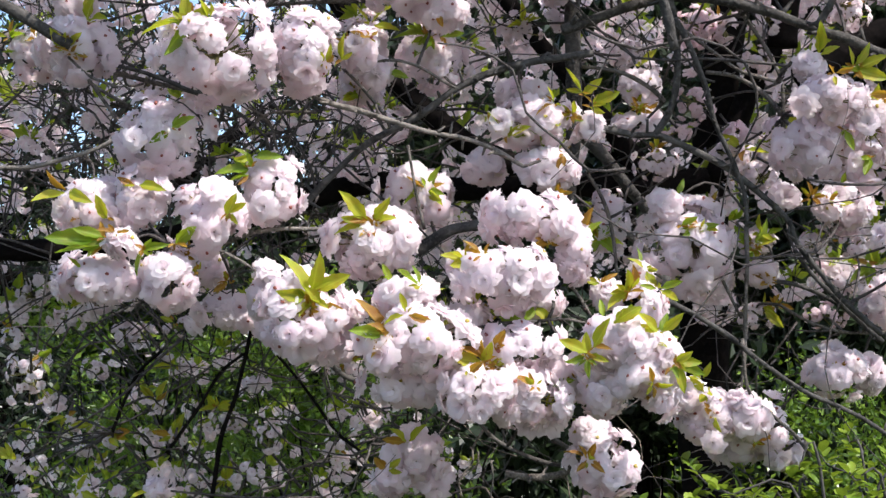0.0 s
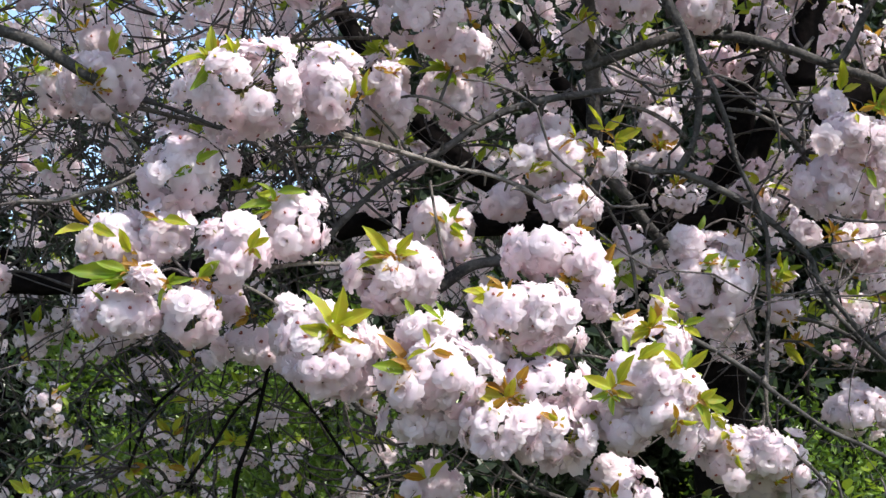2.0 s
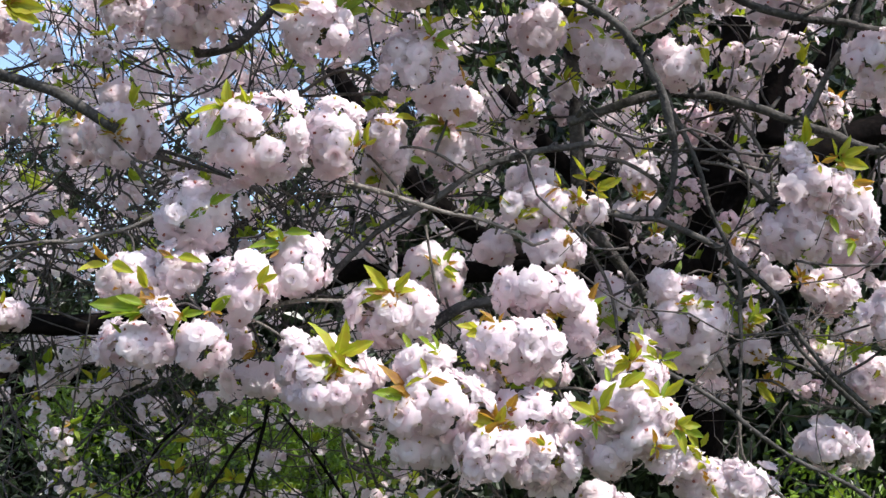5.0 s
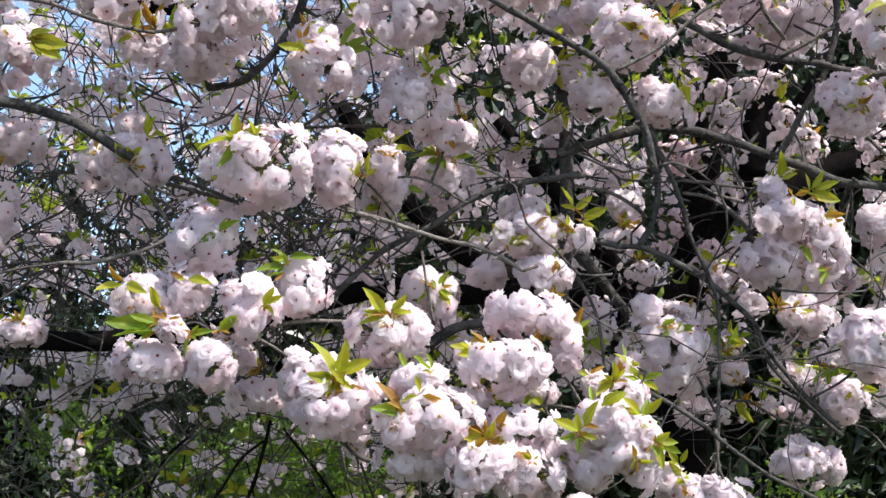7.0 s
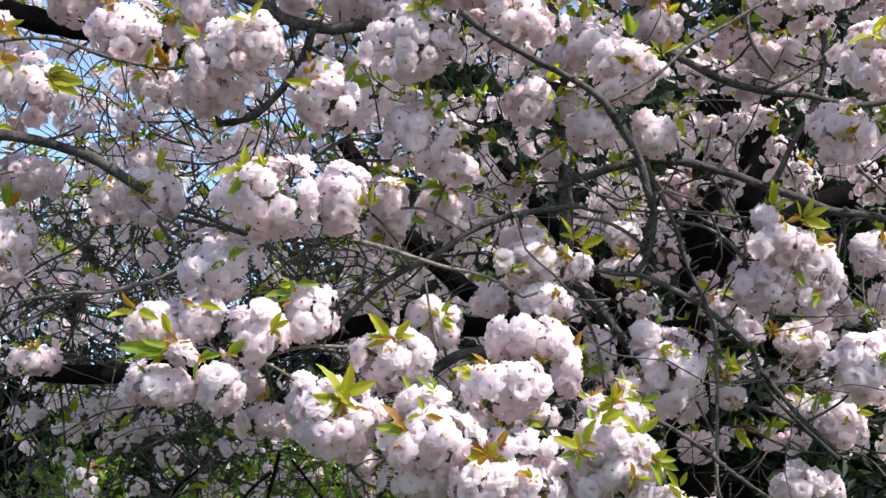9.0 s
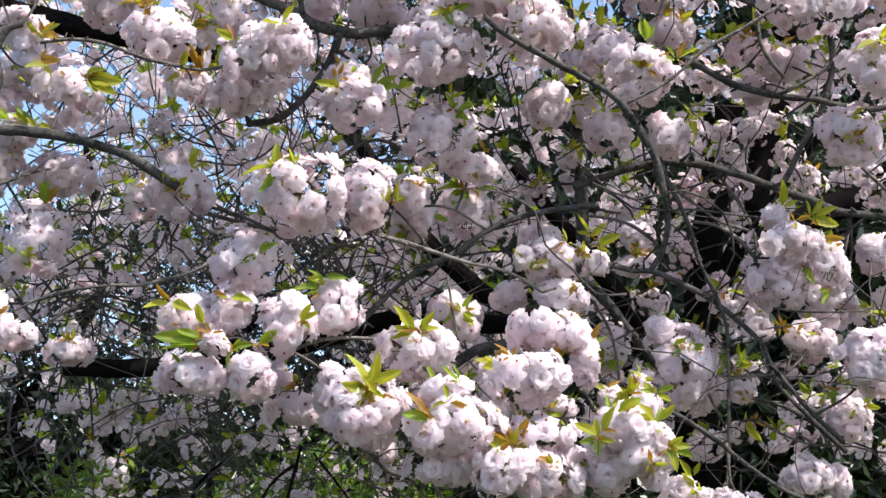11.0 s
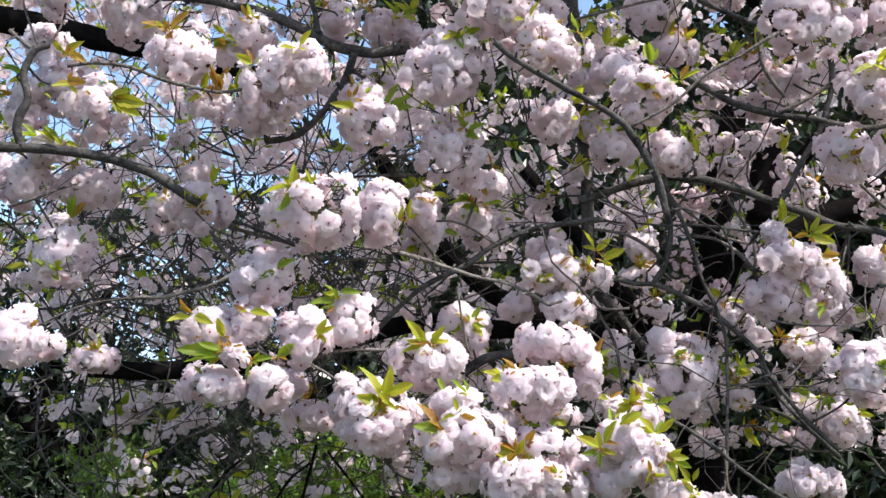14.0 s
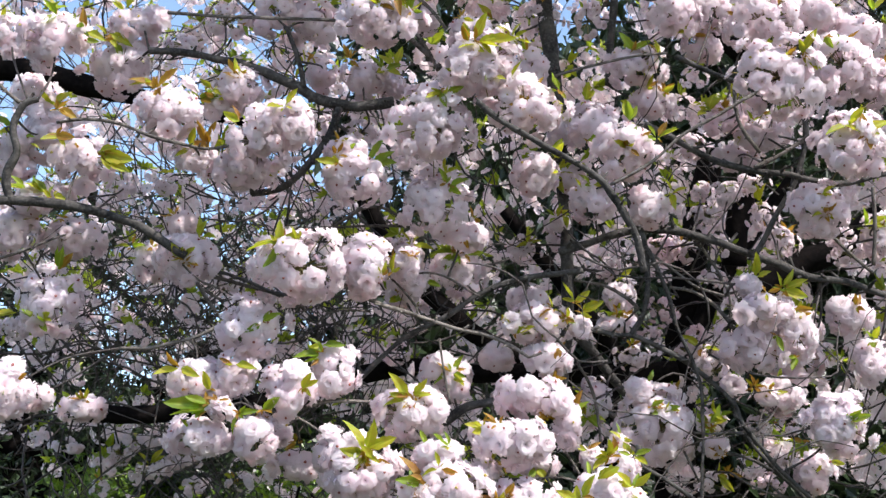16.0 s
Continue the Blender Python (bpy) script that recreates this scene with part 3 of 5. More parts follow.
branch("twig", [(0.236, 1.561, 2.210), (0.308, 1.558, 2.254), (0.361, 1.554, 2.297), (0.413, 1.553, 2.329), (0.503, 1.551, 2.381)], 0.0028, 0.0033)
branch("twig", [(0.150, 1.709, 2.484), (0.209, 1.710, 2.504), (0.288, 1.712, 2.524), (0.382, 1.717, 2.538)], 0.0029, 0.0025)
branch("branch", [(0.298, 1.837, 2.724), (0.290, 1.851, 2.645), (0.281, 1.869, 2.536)], 0.0084, 0.0073)
branch("twig", [(-0.891, 1.660, 2.092), (-0.856, 1.661, 2.103), (-0.820, 1.661, 2.118)], 0.0027, 0.0027)
branch("branch", [(-0.374, 1.674, 2.568), (-0.349, 1.687, 2.502), (-0.339, 1.697, 2.453)], 0.0048, 0.0048)
branch("twig", [(-0.284, 1.807, 2.200), (-0.228, 1.805, 2.237), (-0.183, 1.808, 2.239), (-0.132, 1.817, 2.210)], 0.0029, 0.0030)
branch("twig", [(-0.336, 1.823, 2.201), (-0.229, 1.829, 2.210), (-0.127, 1.837, 2.210)], 0.0030, 0.0030)
branch("twig", [(0.719, 1.843, 2.201), (0.753, 1.852, 2.168), (0.805, 1.864, 2.124)], 0.0030, 0.0030)
branch("twig", [(0.810, 1.832, 2.300), (0.811, 1.847, 2.221), (0.805, 1.861, 2.141)], 0.0040, 0.0040)
branch("twig", [(-0.526, 1.807, 2.097), (-0.459, 1.815, 2.082), (-0.393, 1.823, 2.067), (-0.337, 1.832, 2.041)], 0.0039, 0.0039)
branch("twig", [(-0.553, 1.727, 2.087), (-0.532, 1.733, 2.061), (-0.483, 1.742, 2.031)], 0.0028, 0.0028)
branch("twig", [(-0.533, 1.712, 2.067), (-0.501, 1.723, 2.020), (-0.479, 1.730, 1.989)], 0.0028, 0.0028)
branch("branch", [(0.230, 2.276, 2.091), (0.284, 2.288, 2.048), (0.348, 2.307, 1.968), (0.413, 2.326, 1.893), (0.468, 2.345, 1.807)], 0.0112, 0.0114)
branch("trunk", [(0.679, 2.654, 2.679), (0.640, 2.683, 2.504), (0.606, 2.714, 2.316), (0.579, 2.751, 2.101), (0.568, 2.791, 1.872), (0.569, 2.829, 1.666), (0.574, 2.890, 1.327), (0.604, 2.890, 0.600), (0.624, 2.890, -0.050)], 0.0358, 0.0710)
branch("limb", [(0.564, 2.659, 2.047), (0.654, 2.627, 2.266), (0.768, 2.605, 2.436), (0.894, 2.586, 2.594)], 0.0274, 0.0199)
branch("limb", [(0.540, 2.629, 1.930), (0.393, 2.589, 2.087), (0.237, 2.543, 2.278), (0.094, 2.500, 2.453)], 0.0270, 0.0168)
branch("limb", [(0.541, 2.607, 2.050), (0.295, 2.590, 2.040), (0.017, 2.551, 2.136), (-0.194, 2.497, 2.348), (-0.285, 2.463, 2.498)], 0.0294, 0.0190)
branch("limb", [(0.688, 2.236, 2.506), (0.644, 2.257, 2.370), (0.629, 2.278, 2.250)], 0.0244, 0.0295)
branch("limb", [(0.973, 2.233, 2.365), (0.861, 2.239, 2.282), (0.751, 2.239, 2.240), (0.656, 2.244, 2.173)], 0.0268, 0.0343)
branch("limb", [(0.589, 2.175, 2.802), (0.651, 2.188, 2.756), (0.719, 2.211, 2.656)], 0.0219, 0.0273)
# bough made up to fill a dark mass of unknown kind
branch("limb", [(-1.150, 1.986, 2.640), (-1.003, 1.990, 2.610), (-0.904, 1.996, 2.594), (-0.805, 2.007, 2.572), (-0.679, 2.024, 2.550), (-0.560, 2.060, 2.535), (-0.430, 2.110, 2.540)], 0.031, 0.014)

count = 0


def cluster(x, y, z, a, b, rose=False, pink=False):
    """A ball of double flowers on short stalks, at the end of a shoot."""
    global count
    count += 1
    r = random.Random(count)
    mid = Vector((x, y, z))
    near, thick = min(NODES, key=lambda n: (n[0] - mid).length + (0.05 if n[1] > 0.02 else 0))
    verts, faces = [], []
    if (near - mid).length < 0.45:
        bend = (near + mid) / 2 + Vector((r.uniform(-1, 1), r.uniform(-0.2, 1), r.uniform(-0.5, 1))) * 0.02
        tube(smooth_line([near, bend, mid], 4), 0.0026, 0.0018, 5, verts, faces, 0.2)
    woody = len(faces)
    spots = []
    deep = y + 0.18 * z - 0.076 * x > 2.30
    if deep and z < 1.9:          # low heads behind are made smaller, to stand in for their shade
        a, b = a * 0.88, b * 0.88
    scale = min(1.0, max(0.48, a / 0.095)) if deep else (0.84 if z > 2.12 else 0.93) * r.uniform(0.95, 1.05)
    n = max(5, int(round(((2.3 if z < 1.9 else 3.1) if deep and scale < 0.8 else 4.0 if deep else 4.3) * a * b / (R * R * scale * scale))))
    for k in range(n):
        h = 1 - 2 * (k + 0.5) / n
        t = k * 2.39996 + count
        way = Vector((math.cos(t) * math.sqrt(1 - h * h), math.sin(t) * math.sqrt(1 - h * h), h))
        way = (way + Vector((r.uniform(-1, 1), r.uniform(-1, 1), r.uniform(-1, 1))) * (0.55 if deep and scale < 0.8 else 0.22)).normalized()
        if way.y > (0.42 if deep else 0.6):
            continue
        size = r.uniform(0.8, 1.14) * scale
        out = Vector([max(q - R * scale * (0.62 if deep else 0.68), 0.008) for q in (a, (a + b) / 2, b)])
        place = Vector((way.x * out.x, way.y * out.y, way.z * out.z)) * (1.0 + (0.46 if deep else 0.54) * noise.noise(way * (1.6 if deep else 2.0) + Vector((count * 3.7, 0, 0)))) * (r.uniform(0.5, 1.08) if deep and scale < 0.8 else r.uniform(0.82, 1.18))
        if not deep and noise.noise(way * 2.6 + Vector((0, count * 2.9, 5))) < -0.40:          # an open place in the head
            continue
        spots.append((place, way, size))
        tube([mid, mid + place * 0.6, mid + place], 0.0009, 0.0012, 3, verts, faces)
    inside = []          # flowers deeper in the head, between the outer ones
    for k in range(0 if deep else max(2, int(n * 0.24))):
        way = Vector((r.gauss(0, 1), r.gauss(-0.3, 1), r.gauss(0, 1))).normalized()
        place = Vector((way.x * a, way.y * (a + b) / 2, way.z * b)) * r.uniform(0.36, 0.62)
        inside.append((place, way, r.uniform(0.8, 1.0) * scale))
        tube([mid, mid + place * 0.6, mid + place], 0.0009, 0.0012, 3, verts, faces)
    ob = raw("blossom_head", verts, faces, STALK, tree)
    ob.data.materials.append(BARK_SHOOT)
    ob.data.polygons.foreach_set("material_index", [1] * woody + [0] * (len(faces) - woody))
    for place, way, size in spots:
        if way.z < -0.1:
            pick = r.choice((3, 4, 3, 5))
        else:
            pick = r.choice((0, 0, 1, 1, 2, 3, 4, 5) if way.y < -0.15 else (0, 1, 2, 3, 3, 4, 4, 5))
        # flowers facing down get pinker petals: pink backs, plus bounced light painted in
        f = new("flower", FLOWERS_ROSE[pick % 2] if rose else FLOWERS_DEEP[pick % 4] if deep or way.y > 0.3 else FLOWERS_PINK[pick % 3] if pink or way.z < r.uniform(-0.9, 0.05) else FLOWERS[pick])
        face = (way + Vector((0, -0.25, 0.0)) + Vector((r.uniform(-1, 1), r.uniform(-1, 1), r.uniform(-1, 1))) * 0.25).normalized()
        f.parent = ob
        f.matrix_basis = Matrix.Translation(mid + place) @ towards(face, r.uniform(0, 6.3)) @ Matrix.Scale(size, 4)
    for place, way, size in inside:
        f = new("flower", r.choice(FLOWERS_DEEP))
        f.parent = ob
        f.matrix_basis = Matrix.Translation(mid + place) @ towards(way, r.uniform(0, 6.3)) @ Matrix.Scale(size, 4)
    for _ in range(r.choice((0, 0, 1, 1, 2))):          # odd leaves that stick out between the flowers
        way = Vector((r.uniform(-1, 1), r.uniform(-0.7, 0.2), r.uniform(-0.5, 1))).normalized()
        at = mid + Vector((way.x * a, way.y * a, way.z * b)) * r.uniform(0.55, 0.8)
        leaf(ob, at, at + (way + unit(r) * 0.4).normalized() * r.uniform(0.022, 0.036) * scale, r.choice((G, G, Y, O)))
    if r.random() < (0.3 if deep else 0.5 if z < 2.1 else 0.85):          # young leaves that break from the bud above the flowers
        tuft(ob, mid + Vector((r.uniform(-0.5, 0.5) * a, -0.72 * a, r.uniform(0.2, 0.7) * b)), 1, r.choice((Y, Y, G, O)))
    if not deep and z > 2.1 and r.random() < 0.4:          # fuller leaf shoots on the sunlit upper heads
        tuft(ob, mid + Vector((r.choice((-0.8, 0.8)) * a, -0.4 * a, r.uniform(0.1, 0.6) * b)), 2, r.choice((Y, G)))
    return ob


def leaf(parent, base, tip, kind):
    """A leaf from its base to its tip, that bends a little and faces outwards."""
    base, tip = Vector(base), Vector(tip)
    f = new("leaf", rng.choice(LEAVES[kind]))
    f.parent = parent
    along = tip - base
    x = along.normalized()
    y = Vector((rng.uniform(-0.8, 0.8), -1, rng.uniform(-0.2, 1.1))).cross(x).normalized()
    m = Matrix((x, y, x.cross(y))).transposed().to_4x4()
    f.matrix_basis = Matrix.Translation(base) @ m @ Matrix.Diagonal((along.length * 1.08, along.length * rng.uniform(0.8, 1.1), along.length, 1))
    return f


def spray(parent, base, tip, kind):
    """A full-grown leaf with one or two smaller ones at its foot."""
    base, tip = Vector(base), Vector(tip)
    leaf(parent, base, tip, kind)
    for k in range(rng.choice((1, 2))):          # crumpled bud scales at the foot
        way = Vector((rng.uniform(-1, 1), rng.uniform(-0.9, 0.0), rng.uniform(-0.9, 0.4))).normalized()
        leaf(parent, base, base + way * rng.uniform(0.008, 0.016), O)
    for _ in range(rng.choice((1, 1, 2))):
        way = (tip - base) * rng.uniform(0.35, 0.65)
        way.rotate(Euler((rng.uniform(-0.7, 0.7), rng.choice((-1, 1)) * rng.uniform(0.5, 1.1), rng.uniform(-0.5, 0.5))))
        leaf(parent, base, base + way, rng.choice((kind, kind, O)))


def tuft(parent, base, n, kind):
    """A few young leaves that spread from one bud."""
    base = Vector(base)
    for k in range(3 * n if kind is O else n + 2 if n > 2 else n):          # narrow bud scales and bracts round the foot
        way = Vector((rng.uniform(-1, 1), rng.uniform(-0.9, 0.1), rng.uniform(-0.8, 0.8))).normalized()
        leaf(parent, base + way * 0.003, base + way * rng.uniform(0.008, 0.019), O if k % 3 else Y)
    for k in range(n + n // 2 + (1 if n > 2 else 2)):
        way = Vector((rng.uniform(-1, 1), rng.uniform(-0.9, 0.0), rng.uniform(-0.5, 1.0))).normalized()
        leaf(parent, base + way * 0.004, base + way * (rng.uniform(0.014, 0.032) if kind is O else rng.uniform(0.024, 0.048)), kind if k % 3 else rng.choice((Y, Y, O)))


c = cluster(-0.647, 1.821, 2.133, 0.042, 0.045)
c = cluster(-0.550, 1.733, 2.112, 0.063, 0.057)
tuft(c, (-0.558, 1.694, 2.101), 4, Y)
tuft(c, (-0.548, 1.696, 2.096), 3, O)
c = cluster(-0.327, 1.637, 2.072, 0.091, 0.068)
spray(c, (-0.361, 1.578, 2.102), (-0.411, 1.563, 2.096), Y)
spray(c, (-0.354, 1.579, 2.101), (-0.360, 1.560, 2.135), Y)
spray(c, (-0.358, 1.579, 2.097), (-0.385, 1.572, 2.057), G)
spray(c, (-0.354, 1.578, 2.105), (-0.318, 1.568, 2.112), Y)
c = cluster(-0.205, 1.664, 2.082, 0.051, 0.064)
tuft(c, (-0.178, 1.635, 2.057), 2, O)
c = cluster(-0.133, 1.707, 2.098, 0.031, 0.043)
spray(c, (-0.160, 1.686, 2.076), (-0.152, 1.669, 2.107), Y)
c = cluster(-0.127, 1.790, 2.085, 0.045, 0.032)
c = cluster(-0.145, 1.851, 2.073, 0.042, 0.032)
tuft(c, (-0.148, 1.830, 2.063), 2, G)
c = cluster(-0.417, 1.689, 1.967, 0.067, 0.060)
spray(c, (-0.391, 1.644, 1.973), (-0.357, 1.633, 1.984), G)
spray(c, (-0.395, 1.645, 1.968), (-0.416, 1.634, 1.952), G)
c = cluster(-0.030, 1.889, 2.131, 0.065, 0.063)
spray(c, (-0.038, 1.837, 2.155), (-0.085, 1.821, 2.157), G)
spray(c, (-0.033, 1.837, 2.152), (-0.060, 1.829, 2.119), G)
spray(c, (-0.020, 1.838, 2.152), (0.015, 1.829, 2.152), G)
tuft(c, (-0.046, 1.839, 2.158), 2, G)
c = cluster(0.107, 2.005, 2.210, 0.043, 0.038)
tuft(c, (0.116, 1.978, 2.214), 5, Y)
c = cluster(0.173, 1.987, 2.225, 0.030, 0.034)
c = cluster(0.112, 1.891, 2.069, 0.049, 0.036)
c = cluster(0.124, 1.823, 2.006, 0.077, 0.046)
tuft(c, (0.075, 1.791, 1.984), 4, G)
tuft(c, (0.174, 1.794, 2.013), 4, O)
c = cluster(0.205, 1.811, 1.999, 0.028, 0.036)
spray(c, (0.190, 1.780, 2.044), (0.164, 1.761, 2.074), Y)
spray(c, (0.194, 1.781, 2.040), (0.219, 1.767, 2.060), Y)
spray(c, (0.207, 1.784, 2.027), (0.244, 1.773, 2.041), Y)
spray(c, (0.203, 1.785, 2.023), (0.222, 1.776, 2.012), Y)
c = cluster(0.135, 1.817, 1.936, 0.055, 0.038)
tuft(c, (0.149, 1.799, 1.894), 4, O)
c = cluster(0.043, 1.886, 1.957, 0.041, 0.036)
c = cluster(-0.065, 1.885, 1.916, 0.066, 0.053)
tuft(c, (-0.046, 1.850, 1.912), 6, G)
c = cluster(-0.122, 1.738, 1.819, 0.077, 0.067)
spray(c, (-0.125, 1.683, 1.844), (-0.160, 1.662, 1.881), Y)
spray(c, (-0.117, 1.683, 1.848), (-0.093, 1.669, 1.873), Y)
spray(c, (-0.126, 1.684, 1.840), (-0.160, 1.668, 1.846), Y)
spray(c, (-0.114, 1.684, 1.842), (-0.089, 1.673, 1.850), Y)
spray(c, (-0.122, 1.685, 1.836), (-0.164, 1.670, 1.833), Y)
tuft(c, (-0.114, 1.690, 1.833), 3, O)
c = cluster(0.101, 1.710, 1.848, 0.073, 0.044)
c = cluster(0.066, 1.673, 1.760, 0.080, 0.055)
c = cluster(0.166, 1.723, 1.803, 0.034, 0.055)
tuft(c, (0.127, 1.695, 1.809), 5, O)
c = cluster(0.004, 1.715, 1.780, 0.023, 0.027)
c = cluster(0.123, 1.852, 1.733, 0.043, 0.033)
tuft(c, (0.058, 1.827, 1.715), 3, G)
tuft(c, (0.113, 1.829, 1.732), 3, G)
c = cluster(-0.206, 1.692, 1.708, 0.080, 0.070)
spray(c, (-0.203, 1.634, 1.738), (-0.224, 1.612, 1.788), Y)
spray(c, (-0.197, 1.634, 1.742), (-0.185, 1.614, 1.791), Y)
spray(c, (-0.191, 1.634, 1.742), (-0.146, 1.623, 1.759), Y)
spray(c, (-0.203, 1.635, 1.734), (-0.242, 1.619, 1.741), Y)
spray(c, (-0.195, 1.635, 1.734), (-0.175, 1.628, 1.718), Y)
spray(c, (-0.207, 1.635, 1.735), (-0.237, 1.623, 1.719), G)
spray(c, (-0.199, 1.636, 1.731), (-0.213, 1.627, 1.707), Y)
tuft(c, (-0.204, 1.641, 1.717), 5, O)
c = cluster(-0.270, 1.721, 1.739, 0.036, 0.052)
c = cluster(-0.336, 1.798, 1.729, 0.058, 0.041)
tuft(c, (-0.334, 1.763, 1.768), 3, O)
c = cluster(-0.519, 1.699, 1.870, 0.060, 0.048)
c = cluster(-0.444, 1.683, 1.878, 0.049, 0.049)
spray(c, (-0.480, 1.648, 1.849), (-0.489, 1.630, 1.878), Y)
c = cluster(-0.456, 1.634, 1.810, 0.027, 0.027)
c = cluster(-0.497, 1.679, 1.767, 0.068, 0.042)
spray(c, (-0.485, 1.639, 1.817), (-0.552, 1.622, 1.816), G)
spray(c, (-0.477, 1.641, 1.813), (-0.538, 1.627, 1.797), G)
spray(c, (-0.481, 1.639, 1.821), (-0.518, 1.623, 1.829), G)
spray(c, (-0.473, 1.640, 1.817), (-0.504, 1.629, 1.801), G)
c = cluster(-0.398, 1.667, 1.764, 0.047, 0.052)
spray(c, (-0.423, 1.624, 1.799), (-0.435, 1.616, 1.771), G)
spray(c, (-0.422, 1.623, 1.802), (-0.393, 1.612, 1.808), G)
c = cluster(-0.347, 1.674, 1.856, 0.061, 0.056)
spray(c, (-0.315, 1.637, 1.845), (-0.296, 1.621, 1.873), Y)
spray(c, (-0.311, 1.636, 1.850), (-0.285, 1.624, 1.860), Y)
spray(c, (-0.384, 1.638, 1.811), (-0.354, 1.624, 1.832), G)
c = cluster(-0.265, 1.713, 1.896, 0.048, 0.057)
spray(c, (-0.290, 1.671, 1.917), (-0.330, 1.657, 1.915), G)
spray(c, (-0.286, 1.671, 1.921), (-0.291, 1.655, 1.938), G)
spray(c, (-0.290, 1.673, 1.909), (-0.319, 1.660, 1.903), G)
c = cluster(-0.409, 1.798, 1.810, 0.021, 0.023)
tuft(c, (-0.405, 1.784, 1.809), 5, O)
c = cluster(-0.383, 1.881, 1.802, 0.025, 0.035)
tuft(c, (-0.401, 1.864, 1.796), 3, O)
c = cluster(-0.071, 1.678, 1.732, 0.055, 0.038)
spray(c, (-0.102, 1.655, 1.684), (-0.127, 1.633, 1.729), O)
c = cluster(-0.059, 1.650, 1.668, 0.078, 0.059)
spray(c, (-0.098, 1.600, 1.681), (-0.138, 1.585, 1.685), G)
spray(c, (-0.091, 1.601, 1.681), (-0.113, 1.593, 1.650), O)
spray(c, (-0.095, 1.600, 1.685), (-0.119, 1.585, 1.692), O)
c = cluster(-0.070, 1.699, 1.615, 0.063, 0.038)
c = cluster(0.014, 1.709, 1.707, 0.039, 0.033)
c = cluster(0.020, 1.647, 1.606, 0.061, 0.052)
c = cluster(0.089, 1.675, 1.593, 0.062, 0.050)
c = cluster(0.087, 1.683, 1.659, 0.062, 0.045)
spray(c, (0.047, 1.646, 1.662), (0.062, 1.631, 1.684), O)
spray(c, (0.028, 1.648, 1.644), (-0.014, 1.632, 1.648), Y)
spray(c, (0.036, 1.648, 1.647), (-0.002, 1.630, 1.660), O)
spray(c, (0.032, 1.648, 1.643), (0.043, 1.632, 1.669), Y)
spray(c, (0.028, 1.648, 1.640), (0.012, 1.638, 1.625), O)
spray(c, (0.043, 1.649, 1.643), (0.066, 1.639, 1.643), Y)
tuft(c, (0.051, 1.653, 1.636), 5, O)
c = cluster(0.171, 1.717, 1.615, 0.037, 0.037)
tuft(c, (0.164, 1.691, 1.618), 2, O)
c = cluster(0.213, 1.631, 1.670, 0.052, 0.049)
spray(c, (0.175, 1.593, 1.658), (0.196, 1.577, 1.693), Y)
spray(c, (0.167, 1.594, 1.651), (0.129, 1.577, 1.665), Y)
spray(c, (0.163, 1.595, 1.647), (0.136, 1.582, 1.640), G)
spray(c, (0.167, 1.596, 1.643), (0.166, 1.587, 1.621), G)
spray(c, (0.171, 1.595, 1.647), (0.192, 1.586, 1.639), Y)
c = cluster(0.262, 1.638, 1.653, 0.038, 0.035)
spray(c, (0.284, 1.615, 1.638), (0.314, 1.606, 1.638), Y)
spray(c, (0.284, 1.616, 1.635), (0.305, 1.603, 1.649), Y)
spray(c, (0.284, 1.617, 1.631), (0.297, 1.611, 1.601), Y)
spray(c, (0.280, 1.616, 1.631), (0.286, 1.608, 1.616), G)
c = cluster(0.194, 1.681, 1.603, 0.045, 0.052)
c = cluster(0.271, 1.669, 1.593, 0.032, 0.037)
c = cluster(0.235, 1.641, 1.621, 0.049, 0.040)
tuft(c, (0.254, 1.617, 1.609), 2, O)
c = cluster(0.215, 1.778, 1.741, 0.033, 0.028)
c = cluster(0.274, 1.816, 1.774, 0.024, 0.024)
spray(c, (0.259, 1.802, 1.744), (0.256, 1.783, 1.784), O)
spray(c, (0.263, 1.803, 1.744), (0.278, 1.789, 1.759), Y)
spray(c, (0.254, 1.803, 1.740), (0.236, 1.787, 1.751), Y)
c = cluster(0.269, 1.766, 1.718, 0.038, 0.044)
tuft(c, (0.241, 1.733, 1.742), 4, Y)
c = cluster(0.206, 1.781, 1.496, 0.052, 0.058)
tuft(c, (0.178, 1.741, 1.505), 2, O)
c = cluster(-0.071, 1.897, 1.513, 0.056, 0.048, pink=True)
c = cluster(-0.109, 1.881, 1.474, 0.043, 0.032, pink=True)
c = cluster(-0.046, 1.917, 1.469, 0.041, 0.035, pink=True)
spray(c, (-0.027, 1.887, 1.500), (-0.014, 1.876, 1.501), G)
c = cluster(0.388, 1.924, 1.559, 0.065, 0.061)
tuft(c, (0.385, 1.881, 1.562), 3, O)
c = cluster(0.474, 1.955, 1.533, 0.058, 0.055)
tuft(c, (0.451, 1.917, 1.521), 4, O)
c = cluster(0.442, 1.998, 1.505, 0.050, 0.027)
c = cluster(0.611, 2.008, 1.629, 0.057, 0.052)
tuft(c, (0.604, 1.972, 1.629), 3, O)
c = cluster(0.679, 2.035, 1.624, 0.030, 0.047)
c = cluster(0.367, 1.894, 1.825, 0.076, 0.076)
spray(c, (0.339, 1.831, 1.848), (0.362, 1.819, 1.858), G)
spray(c, (0.360, 1.834, 1.839), (0.393, 1.823, 1.846), G)
spray(c, (0.356, 1.833, 1.843), (0.336, 1.822, 1.829), G)
c = cluster(0.324, 1.860, 1.885, 0.031, 0.029)
c = cluster(0.406, 1.948, 1.877, 0.026, 0.029)
c = cluster(0.484, 1.951, 1.784, 0.038, 0.024)
tuft(c, (0.494, 1.938, 1.769), 3, O)
c = cluster(0.530, 1.782, 2.076, 0.030, 0.028)
